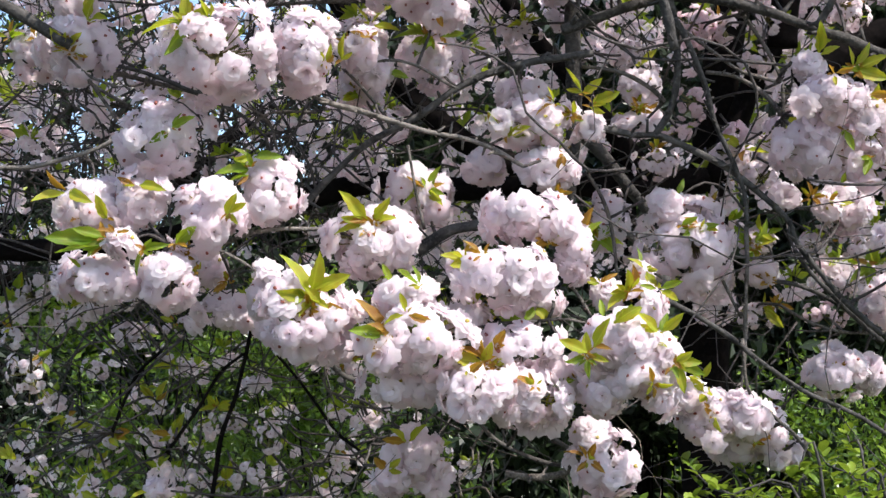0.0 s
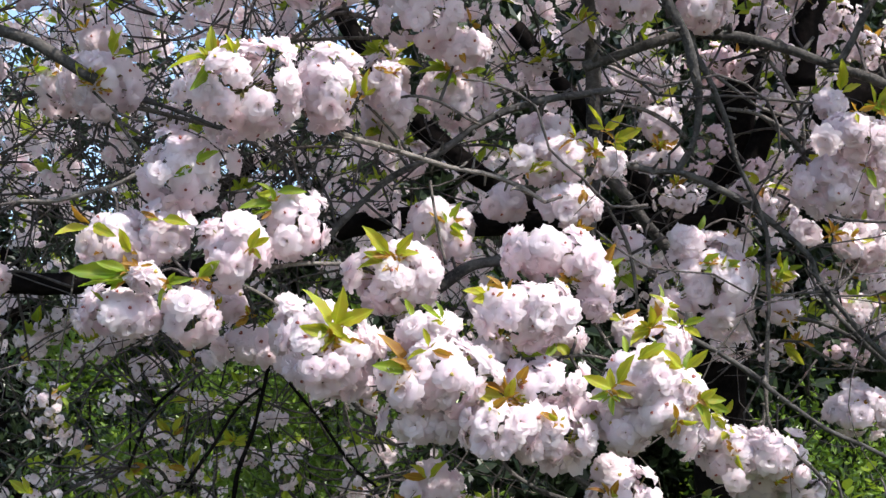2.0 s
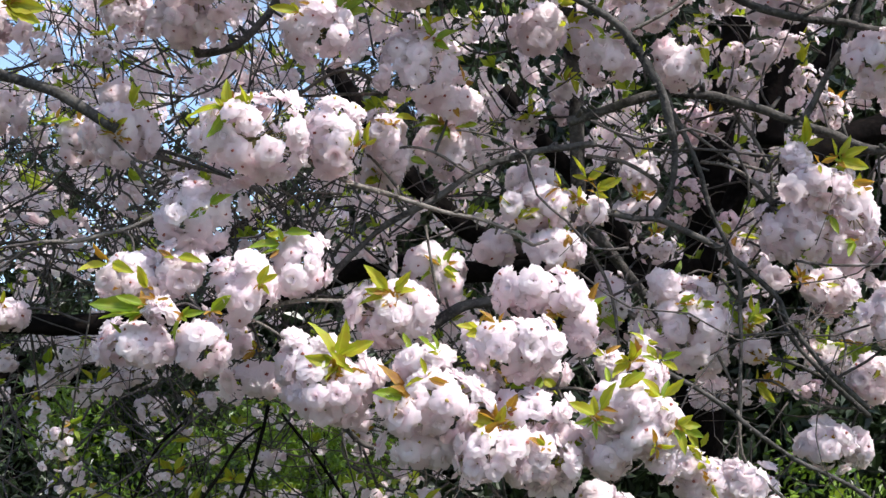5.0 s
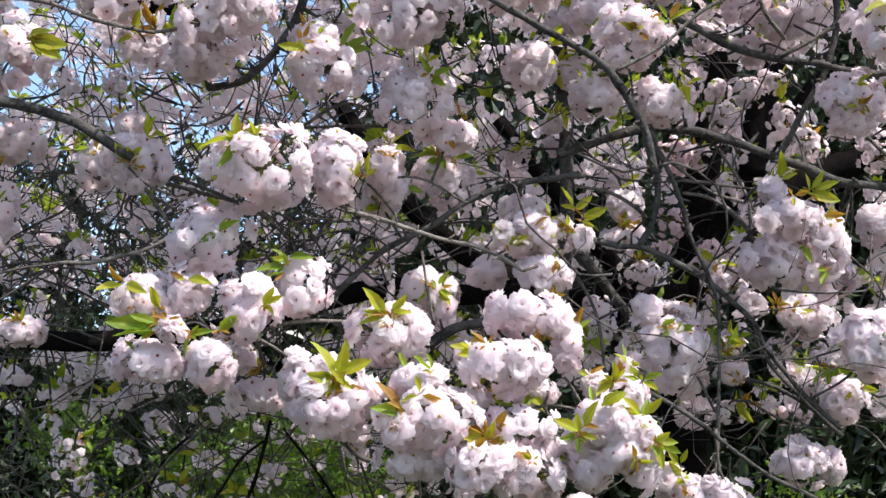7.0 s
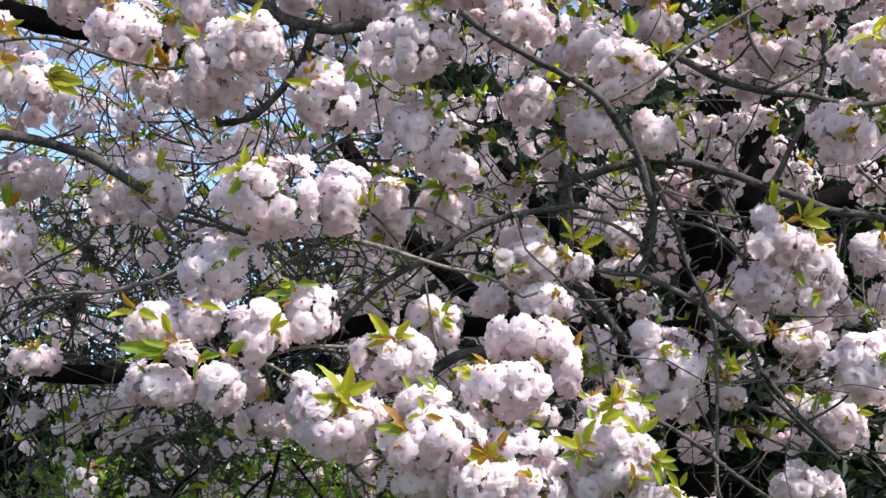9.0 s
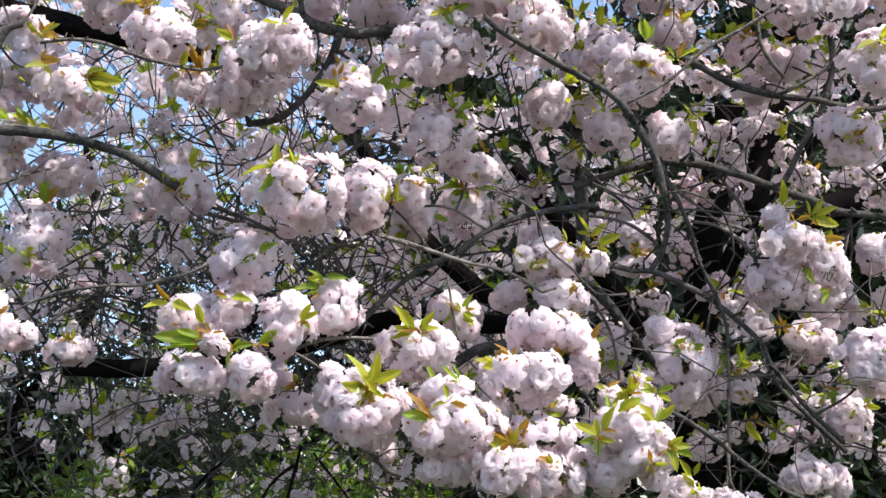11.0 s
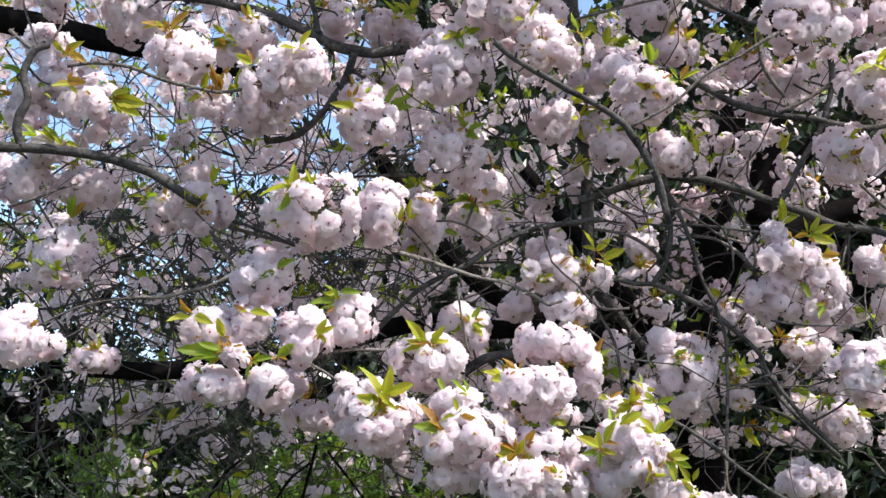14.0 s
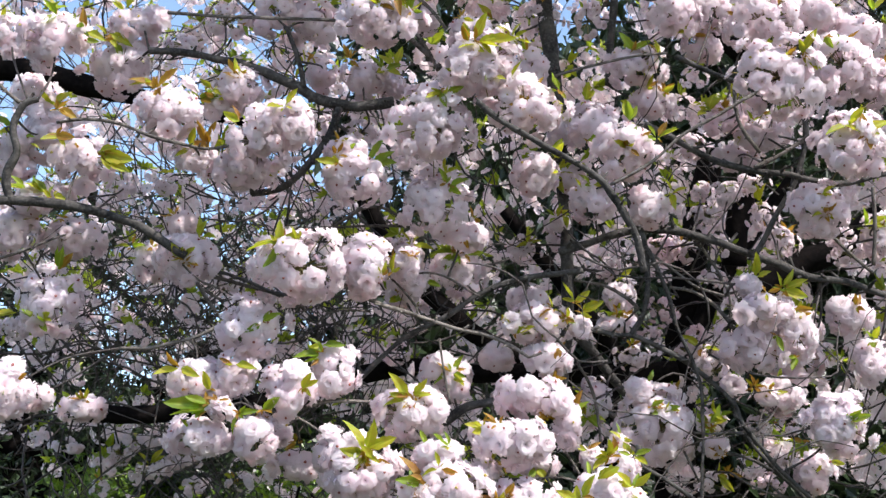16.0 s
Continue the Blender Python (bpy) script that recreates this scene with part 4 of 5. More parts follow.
c = cluster(0.552, 1.763, 2.023, 0.076, 0.039)
spray(c, (0.578, 1.729, 2.061), (0.566, 1.711, 2.085), Y)
spray(c, (0.587, 1.729, 2.061), (0.623, 1.718, 2.073), Y)
spray(c, (0.582, 1.730, 2.057), (0.623, 1.724, 2.042), Y)
spray(c, (0.582, 1.728, 2.065), (0.599, 1.713, 2.089), Y)
spray(c, (0.587, 1.731, 2.053), (0.558, 1.716, 2.057), G)
c = cluster(0.543, 1.823, 1.964, 0.072, 0.067, pink=True)
spray(c, (0.575, 1.773, 1.978), (0.584, 1.767, 1.947), G)
c = cluster(0.624, 1.805, 1.985, 0.043, 0.055)
spray(c, (0.613, 1.780, 1.937), (0.600, 1.772, 1.910), G)
c = cluster(0.530, 2.084, 2.171, 0.038, 0.028)
c = cluster(0.304, 1.942, 2.091, 0.042, 0.046)
tuft(c, (0.295, 1.918, 2.053), 5, O)
c = cluster(0.291, 1.932, 2.027, 0.047, 0.024)
c = cluster(0.338, 2.005, 1.975, 0.047, 0.036)
tuft(c, (0.329, 1.976, 1.995), 3, O)
c = cluster(0.251, 1.977, 1.870, 0.041, 0.050)
tuft(c, (0.228, 1.952, 1.844), 4, G)
c = cluster(0.247, 2.009, 1.917, 0.033, 0.024)
c = cluster(0.595, 1.941, 1.886, 0.027, 0.023)
tuft(c, (0.563, 1.920, 1.901), 4, O)
c = cluster(0.647, 2.004, 1.890, 0.043, 0.043, True)
c = cluster(0.602, 2.049, 1.844, 0.043, 0.036)
c = cluster(0.676, 2.076, 1.836, 0.035, 0.033)
spray(c, (0.698, 2.059, 1.805), (0.660, 2.049, 1.776), G)
spray(c, (0.693, 2.057, 1.810), (0.694, 2.052, 1.776), G)
c = cluster(0.660, 2.066, 1.773, 0.044, 0.034)
c = cluster(0.499, 2.063, 1.723, 0.046, 0.038)
tuft(c, (0.526, 2.035, 1.739), 3, O)
c = cluster(0.622, 2.092, 1.722, 0.050, 0.035, True)
c = cluster(0.699, 2.079, 1.720, 0.037, 0.038)
c = cluster(0.540, 1.982, 1.912, 0.037, 0.028)
c = cluster(0.505, 2.003, 1.949, 0.042, 0.028)
c = cluster(0.466, 2.050, 2.002, 0.039, 0.035)
c = cluster(0.495, 2.001, 1.842, 0.034, 0.028)
spray(c, (0.480, 1.980, 1.838), (0.450, 1.961, 1.864), G)
spray(c, (0.485, 1.980, 1.836), (0.505, 1.964, 1.868), G)
spray(c, (0.485, 1.981, 1.833), (0.517, 1.970, 1.841), Y)
spray(c, (0.485, 1.982, 1.829), (0.491, 1.974, 1.807), Y)
spray(c, (0.480, 1.981, 1.829), (0.454, 1.966, 1.837), G)
spray(c, (0.482, 1.982, 1.824), (0.470, 1.975, 1.796), G)
c = cluster(0.424, 1.987, 1.779, 0.037, 0.024)
c = cluster(-0.706, 2.005, 1.645, 0.050, 0.063)
spray(c, (-0.674, 1.966, 1.664), (-0.662, 1.959, 1.641), G)
spray(c, (-0.679, 1.964, 1.673), (-0.656, 1.952, 1.686), G)
c = cluster(-0.777, 2.213, 1.791, 0.052, 0.039)
c = cluster(-0.703, 2.244, 1.761, 0.061, 0.040)
c = cluster(-0.622, 2.277, 1.724, 0.051, 0.038)
c = cluster(-0.512, 2.284, 1.733, 0.049, 0.036)
c = cluster(-0.656, 2.226, 1.774, 0.046, 0.031)
c = cluster(-0.823, 2.243, 1.716, 0.040, 0.031)
c = cluster(-0.576, 2.356, 1.584, 0.030, 0.026)
tuft(c, (-0.582, 2.335, 1.597), 2, Y)
c = cluster(-0.531, 2.346, 1.656, 0.037, 0.026)
c = cluster(-0.444, 2.321, 1.558, 0.047, 0.034)
tuft(c, (-0.455, 2.291, 1.585), 3, Y)
c = cluster(-0.389, 2.313, 1.626, 0.036, 0.032)
c = cluster(-0.556, 2.290, 1.683, 0.027, 0.021)
c = cluster(-0.673, 2.236, 1.656, 0.035, 0.026)
c = cluster(-0.540, 2.318, 1.533, 0.036, 0.034)
tuft(c, (-0.540, 2.294, 1.534), 2, Y)
c = cluster(-0.706, 2.352, 1.551, 0.027, 0.026)
c = cluster(-0.656, 2.311, 1.522, 0.030, 0.026)
c = cluster(-0.723, 2.359, 1.506, 0.027, 0.020)
c = cluster(-0.590, 2.370, 1.500, 0.026, 0.026)
c = cluster(-0.707, 2.415, 1.477, 0.022, 0.020)
c = cluster(-0.506, 2.335, 1.452, 0.036, 0.026)
c = cluster(-0.353, 2.253, 1.527, 0.035, 0.050)
c = cluster(-0.442, 2.342, 1.440, 0.047, 0.030)
tuft(c, (-0.444, 2.320, 1.447), 3, Y)
c = cluster(-0.776, 2.258, 1.487, 0.031, 0.035)
c = cluster(-0.765, 2.108, 1.494, 0.029, 0.027)
c = cluster(-0.826, 2.314, 1.433, 0.036, 0.023)
c = cluster(-0.743, 2.347, 1.562, 0.027, 0.027)
c = cluster(-0.244, 2.295, 1.508, 0.032, 0.026)
c = cluster(-0.479, 1.936, 1.460, 0.025, 0.020)
c = cluster(-0.620, 2.027, 1.450, 0.023, 0.013)
c = cluster(-0.386, 2.292, 1.464, 0.036, 0.036)
c = cluster(-0.195, 2.023, 1.648, 0.037, 0.032)
c = cluster(-0.190, 1.968, 1.679, 0.032, 0.026)
c = cluster(-0.026, 1.983, 1.942, 0.026, 0.028)
c = cluster(0.290, 2.009, 1.821, 0.028, 0.024)
c = cluster(0.389, 2.096, 2.048, 0.030, 0.020, True)
c = cluster(0.435, 2.088, 2.223, 0.036, 0.044, True)
c = cluster(0.301, 2.065, 2.183, 0.039, 0.033)
c = cluster(0.420, 2.089, 2.097, 0.043, 0.040, True)
c = cluster(0.499, 2.143, 2.056, 0.030, 0.030, True)
c = cluster(0.686, 2.064, 2.241, 0.045, 0.039)
c = cluster(0.058, 1.998, 1.895, 0.028, 0.024)
c = cluster(-0.825, 1.676, 2.533, 0.079, 0.062)
spray(c, (-0.819, 1.621, 2.582), (-0.788, 1.612, 2.578), G)
c = cluster(-0.898, 1.786, 2.468, 0.056, 0.049)
spray(c, (-0.781, 1.596, 2.362), (-0.746, 1.589, 2.348), O)
c = cluster(-0.867, 1.802, 2.391, 0.071, 0.064)
spray(c, (-0.781, 1.595, 2.311), (-0.745, 1.587, 2.303), O)
spray(c, (-0.782, 1.586, 2.358), (-0.754, 1.574, 2.370), O)
c = cluster(-0.762, 1.715, 2.301, 0.063, 0.063)
spray(c, (-0.687, 1.570, 2.263), (-0.628, 1.564, 2.251), Y)
spray(c, (-0.687, 1.569, 2.267), (-0.649, 1.559, 2.271), O)
spray(c, (-0.685, 1.571, 2.258), (-0.637, 1.567, 2.230), Y)
spray(c, (-0.692, 1.568, 2.268), (-0.659, 1.557, 2.281), Y)
c = cluster(-0.924, 1.785, 2.335, 0.045, 0.052)
c = cluster(-0.679, 1.716, 2.593, 0.066, 0.039)
spray(c, (-0.731, 1.689, 2.561), (-0.750, 1.673, 2.572), Y)
spray(c, (-0.726, 1.689, 2.561), (-0.684, 1.684, 2.541), Y)
spray(c, (-0.726, 1.690, 2.556), (-0.711, 1.684, 2.529), Y)
c = cluster(-0.715, 1.747, 2.517, 0.059, 0.064)
c = cluster(-0.578, 1.605, 2.363, 0.070, 0.063)
spray(c, (-0.594, 1.552, 2.389), (-0.632, 1.534, 2.404), O)
spray(c, (-0.589, 1.552, 2.389), (-0.551, 1.538, 2.417), O)
spray(c, (-0.584, 1.552, 2.390), (-0.566, 1.542, 2.391), Y)
spray(c, (-0.588, 1.553, 2.384), (-0.595, 1.544, 2.364), O)
c = cluster(-0.465, 1.698, 2.452, 0.052, 0.049)
spray(c, (-0.459, 1.660, 2.460), (-0.463, 1.644, 2.482), Y)
spray(c, (-0.459, 1.661, 2.454), (-0.489, 1.646, 2.459), O)
spray(c, (-0.512, 1.660, 2.436), (-0.532, 1.645, 2.447), Y)
spray(c, (-0.509, 1.661, 2.431), (-0.494, 1.652, 2.421), Y)
c = cluster(-0.508, 1.721, 2.417, 0.045, 0.037)
c = cluster(-0.352, 1.569, 2.324, 0.062, 0.055)
c = cluster(-0.409, 1.590, 2.298, 0.072, 0.060)
c = cluster(-0.443, 1.654, 2.262, 0.069, 0.045)
c = cluster(-0.531, 1.662, 2.287, 0.050, 0.038)
spray(c, (-0.506, 1.632, 2.310), (-0.523, 1.612, 2.347), O)
spray(c, (-0.506, 1.632, 2.310), (-0.489, 1.615, 2.345), O)
spray(c, (-0.505, 1.632, 2.306), (-0.540, 1.618, 2.304), O)
spray(c, (-0.500, 1.633, 2.307), (-0.472, 1.622, 2.312), Y)
c = cluster(-0.235, 1.662, 2.249, 0.069, 0.054)
spray(c, (-0.259, 1.616, 2.266), (-0.299, 1.601, 2.266), Y)
c = cluster(-0.252, 1.670, 2.310, 0.048, 0.034)
spray(c, (-0.204, 1.654, 2.280), (-0.177, 1.637, 2.319), G)
spray(c, (-0.204, 1.654, 2.278), (-0.155, 1.646, 2.277), G)
spray(c, (-0.198, 1.655, 2.275), (-0.166, 1.640, 2.303), G)
c = cluster(-0.087, 1.644, 2.354, 0.079, 0.086)
spray(c, (-0.071, 1.579, 2.398), (-0.060, 1.574, 2.363), G)
spray(c, (-0.071, 1.579, 2.393), (-0.097, 1.568, 2.377), Y)
spray(c, (-0.060, 1.580, 2.393), (-0.029, 1.569, 2.400), G)
c = cluster(0.003, 1.593, 2.453, 0.075, 0.075)
spray(c, (-0.009, 1.531, 2.479), (0.011, 1.513, 2.521), Y)
spray(c, (0.001, 1.533, 2.474), (0.063, 1.525, 2.475), Y)
spray(c, (-0.004, 1.533, 2.469), (-0.035, 1.520, 2.465), Y)
spray(c, (0.001, 1.533, 2.471), (0.027, 1.521, 2.486), Y)
c = cluster(-0.018, 1.617, 2.532, 0.048, 0.036)
c = cluster(-0.188, 1.565, 2.529, 0.078, 0.052)
tuft(c, (-0.186, 1.527, 2.542), 3, O)
c = cluster(0.089, 1.613, 2.380, 0.078, 0.066)
tuft(c, (0.080, 1.569, 2.362), 6, O)
tuft(c, (0.085, 1.572, 2.352), 5, O)
c = cluster(-0.086, 1.728, 2.223, 0.070, 0.068)
spray(c, (-0.054, 1.676, 2.243), (-0.017, 1.665, 2.251), G)
spray(c, (-0.054, 1.677, 2.238), (-0.032, 1.669, 2.224), G)
spray(c, (-0.059, 1.674, 2.248), (-0.070, 1.658, 2.271), G)
c = cluster(-0.030, 1.791, 2.176, 0.056, 0.037)
c = cluster(0.117, 1.825, 2.548, 0.040, 0.042)
c = cluster(0.122, 1.789, 2.303, 0.058, 0.048)
c = cluster(0.237, 1.780, 2.405, 0.051, 0.058)
spray(c, (0.221, 1.748, 2.363), (0.270, 1.738, 2.372), G)
c = cluster(0.223, 1.749, 2.237, 0.054, 0.049)
c = cluster(0.289, 1.680, 2.317, 0.065, 0.060)
tuft(c, (0.281, 1.638, 2.309), 6, O)
spray(c, (0.286, 1.633, 2.326), (0.295, 1.618, 2.343), G)
c = cluster(0.340, 1.759, 2.229, 0.049, 0.049)
c = cluster(0.328, 1.782, 2.543, 0.058, 0.051)
spray(c, (0.316, 1.740, 2.555), (0.291, 1.722, 2.583), G)
spray(c, (0.316, 1.740, 2.555), (0.349, 1.729, 2.568), G)
c = cluster(0.369, 1.835, 2.487, 0.049, 0.042)
tuft(c, (0.384, 1.806, 2.491), 3, O)
c = cluster(0.403, 1.787, 2.654, 0.066, 0.052)
c = cluster(0.503, 1.811, 2.677, 0.050, 0.038)
c = cluster(0.573, 1.728, 2.613, 0.081, 0.066)
c = cluster(0.569, 1.609, 2.440, 0.088, 0.081)
spray(c, (0.596, 1.547, 2.456), (0.629, 1.541, 2.437), Y)
spray(c, (0.596, 1.546, 2.462), (0.620, 1.529, 2.499), Y)
spray(c, (0.601, 1.547, 2.462), (0.587, 1.530, 2.482), Y)
spray(c, (0.598, 1.548, 2.454), (0.618, 1.543, 2.426), Y)
c = cluster(0.741, 1.756, 2.530, 0.069, 0.076)
spray(c, (0.691, 1.694, 2.566), (0.703, 1.688, 2.539), G)
c = cluster(0.691, 1.752, 2.641, 0.059, 0.041)
c = cluster(0.819, 1.805, 2.512, 0.047, 0.054)
c = cluster(0.786, 1.784, 2.616, 0.057, 0.044)
c = cluster(0.703, 1.642, 2.313, 0.069, 0.073)
spray(c, (0.707, 1.589, 2.323), (0.672, 1.573, 2.328), Y)
spray(c, (0.713, 1.589, 2.323), (0.704, 1.571, 2.355), O)
spray(c, (0.713, 1.589, 2.323), (0.750, 1.576, 2.346), Y)
spray(c, (0.718, 1.591, 2.318), (0.718, 1.584, 2.288), O)
c = cluster(0.665, 1.736, 2.219, 0.058, 0.061)
spray(c, (0.658, 1.689, 2.235), (0.682, 1.676, 2.248), Y)
tuft(c, (0.663, 1.698, 2.200), 6, O)
c = cluster(0.513, 1.834, 2.441, 0.047, 0.040, True)
tuft(c, (0.511, 1.804, 2.454), 3, O)
c = cluster(0.481, 1.859, 2.621, 0.053, 0.046)
tuft(c, (0.456, 1.824, 2.630), 4, Y)
c = cluster(0.550, 1.907, 2.384, 0.057, 0.031)
c = cluster(0.590, 1.845, 2.414, 0.056, 0.040)
c = cluster(0.458, 1.915, 2.412, 0.048, 0.038)
c = cluster(-0.226, 1.767, 2.502, 0.050, 0.041)
tuft(c, (-0.255, 1.731, 2.529), 4, O)
c = cluster(-0.176, 1.810, 2.508, 0.040, 0.040)
c = cluster(-0.317, 1.814, 2.534, 0.042, 0.047)
c = cluster(-0.912, 1.769, 2.178, 0.069, 0.062)
c = cluster(-0.797, 1.797, 2.168, 0.067, 0.045)
spray(c, (-0.781, 1.671, 2.176), (-0.768, 1.658, 2.188), G)
spray(c, (-0.783, 1.672, 2.173), (-0.793, 1.661, 2.162), Y)
spray(c, (-0.803, 1.663, 2.212), (-0.816, 1.648, 2.224), Y)
spray(c, (-0.798, 1.662, 2.217), (-0.774, 1.654, 2.209), Y)
c = cluster(-0.854, 1.719, 2.224, 0.041, 0.036)
c = cluster(-0.819, 1.765, 2.039, 0.060, 0.068)
tuft(c, (-0.825, 1.732, 1.988), 5, G)
c = cluster(-0.841, 1.639, 1.845, 0.049, 0.063)
c = cluster(-0.814, 1.702, 1.839, 0.039, 0.032)
tuft(c, (-0.821, 1.677, 1.851), 3, O)
c = cluster(-0.748, 1.797, 1.835, 0.054, 0.033)
tuft(c, (-0.740, 1.773, 1.845), 3, O)
c = cluster(0.694, 1.812, 1.813, 0.065, 0.070)
spray(c, (0.695, 1.763, 1.814), (0.734, 1.752, 1.823), G)
spray(c, (0.695, 1.762, 1.817), (0.718, 1.749, 1.833), G)
c = cluster(-0.412, 1.786, 2.648, 0.068, 0.054)
c = cluster(-0.342, 1.793, 2.639, 0.059, 0.047)
c = cluster(-0.520, 1.799, 2.641, 0.059, 0.047)
spray(c, (-0.479, 1.771, 2.621), (-0.465, 1.764, 2.599), G)
c = cluster(-0.604, 1.821, 2.597, 0.047, 0.035)
c = cluster(-0.947, 1.756, 2.592, 0.046, 0.053)
c = cluster(-0.138, 1.858, 2.147, 0.039, 0.050)
tuft(c, (-0.160, 1.831, 2.134), 3, O)
c = cluster(-0.238, 1.870, 2.482, 0.036, 0.029)
c = cluster(-0.329, 1.853, 2.424, 0.042, 0.040)
c = cluster(-0.236, 1.861, 2.421, 0.047, 0.031)
c = cluster(0.146, 1.862, 2.689, 0.056, 0.041)
c = cluster(0.246, 1.889, 2.690, 0.049, 0.049)
c = cluster(0.050, 1.898, 2.666, 0.037, 0.037)
c = cluster(-0.631, 1.872, 2.305, 0.040, 0.035)
c = cluster(-0.717, 1.865, 2.302, 0.037, 0.035)
c = cluster(-0.584, 1.814, 2.203, 0.038, 0.034)
c = cluster(0.551, 1.978, 2.328, 0.049, 0.037)
c = cluster(0.633, 2.021, 2.291, 0.042, 0.035)
c = cluster(0.817, 2.039, 2.214, 0.049, 0.037)
c = cluster(0.796, 2.040, 2.252, 0.045, 0.032)
c = cluster(-0.120, 1.806, 2.660, 0.047, 0.043)
c = cluster(-0.907, 1.742, 2.354, 0.033, 0.033)
c = cluster(-0.735, 2.212, 1.815, 0.076, 0.033)
c = cluster(-0.901, 2.221, 1.808, 0.066, 0.030)
c = cluster(-0.818, 2.251, 1.784, 0.064, 0.031)
c = cluster(-0.635, 2.225, 1.785, 0.058, 0.035)
c = cluster(-0.747, 2.283, 1.752, 0.064, 0.031)
c = cluster(-0.399, 2.007, 1.928, 0.035, 0.028)
c = cluster(-0.483, 1.978, 2.055, 0.043, 0.031)
c = cluster(-0.944, 1.949, 2.022, 0.047, 0.035)
c = cluster(-0.517, 2.011, 2.136, 0.044, 0.029)
c = cluster(0.603, 2.009, 2.067, 0.053, 0.041)
c = cluster(0.687, 1.993, 1.968, 0.059, 0.052)
c = cluster(0.780, 1.964, 2.059, 0.054, 0.045)
c = cluster(0.812, 1.944, 1.960, 0.046, 0.053)
c = cluster(0.632, 1.982, 1.895, 0.054, 0.047)
c = cluster(0.688, 1.975, 1.733, 0.050, 0.050)
c = cluster(0.662, 2.032, 1.963, 0.041, 0.036)
c = cluster(0.501, 2.057, 1.978, 0.048, 0.041)
c = cluster(0.865, 1.959, 2.230, 0.048, 0.060)
c = cluster(0.546, 2.037, 1.999, 0.041, 0.041)
c = cluster(0.503, 2.002, 2.284, 0.047, 0.039)
c = cluster(0.473, 2.070, 2.227, 0.037, 0.032)
c = cluster(0.406, 2.045, 2.226, 0.047, 0.037, True)
c = cluster(0.549, 2.074, 2.235, 0.038, 0.038)
c = cluster(0.506, 2.049, 2.358, 0.038, 0.030)
c = cluster(0.606, 1.997, 2.354, 0.044, 0.034)
c = cluster(0.661, 2.021, 2.246, 0.042, 0.037)
c = cluster(0.188, 1.654, 1.641, 0.037, 0.037)
c = cluster(0.229, 1.644, 1.659, 0.049, 0.040)
c = cluster(0.279, 1.664, 1.624, 0.034, 0.034)
c = cluster(0.134, 1.703, 1.624, 0.033, 0.033)
c = cluster(0.111, 1.722, 1.561, 0.037, 0.025)
c = cluster(0.435, 1.917, 1.561, 0.057, 0.047)
c = cluster(0.349, 1.895, 1.593, 0.039, 0.035)
c = cluster(0.510, 1.964, 1.501, 0.040, 0.034)
c = cluster(0.188, 1.793, 1.538, 0.035, 0.031)
c = cluster(0.190, 1.853, 2.421, 0.042, 0.045)
tuft(c, (0.187, 1.821, 2.434), 3, G)
c = cluster(0.202, 1.881, 2.328, 0.040, 0.038)
c = cluster(0.170, 1.895, 2.237, 0.030, 0.028)
tuft(c, (0.168, 1.874, 2.243), 2, G)
# ---- the rest of the crown, too much to count ----


def far_flower(verts, faces, at, face, size, r, plain=False):
    m = towards(face, r.uniform(0, 6.3))
    for count, lean, length, lift in ((6, 80, 1.0, 0.0), (4, 48, 0.72, 0.1))[: 1 if plain else 2]:
        first = r.uniform(0, 6)
        for k in range(count):
            t = first + 6.2832 * k / count
            s, c = math.sin(radians(lean + r.uniform(-14, 14))), math.cos(radians(lean + r.uniform(-14, 14)))
            start = len(verts)
            for u, v in ((0.08, 0), (0.62, -0.36), (1.0, -0.17), (0.88, 0.0), (1.0, 0.17), (0.62, 0.36)):
                q = Vector((u * s * length, v * length * 1.25, u * c * length + lift + 0.3 * abs(v)))
                q.rotate(Matrix.Rotation(t, 3, "Z"))
                verts.append(at + (m @ (q * size)))
            faces.extend(((start, start + 1, start + 2, start + 3), (start, start + 3, start + 4, start + 5)))


def far_leaf(verts, faces, at, way, length, r, simple=False):
    side = way.cross(Vector((r.uniform(-1, 1), r.uniform(-1, 1), r.uniform(-1, 1)))).normalized() * length * 0.24
    up = way.cross(side).normalized() * length * 0.12
    s = len(verts)
    if simple:
        verts.extend((at, at + way * length * 0.5 + side + up, at + way * length, at + way * length * 0.5 - side + up))
        faces.extend(((s, s + 1, s + 2), (s, s + 2, s + 3)))
        return
    verts.extend((at, at + way * length * 0.5 + side + up, at + way * length, at + way * length * 0.5 - side + up, at + way * length * 0.5 - up * 0.3))
    faces.extend(((s, s + 1, s + 4), (s + 1, s + 2, s + 4), (s + 2, s + 3, s + 4), (s + 3, s, s + 4)))


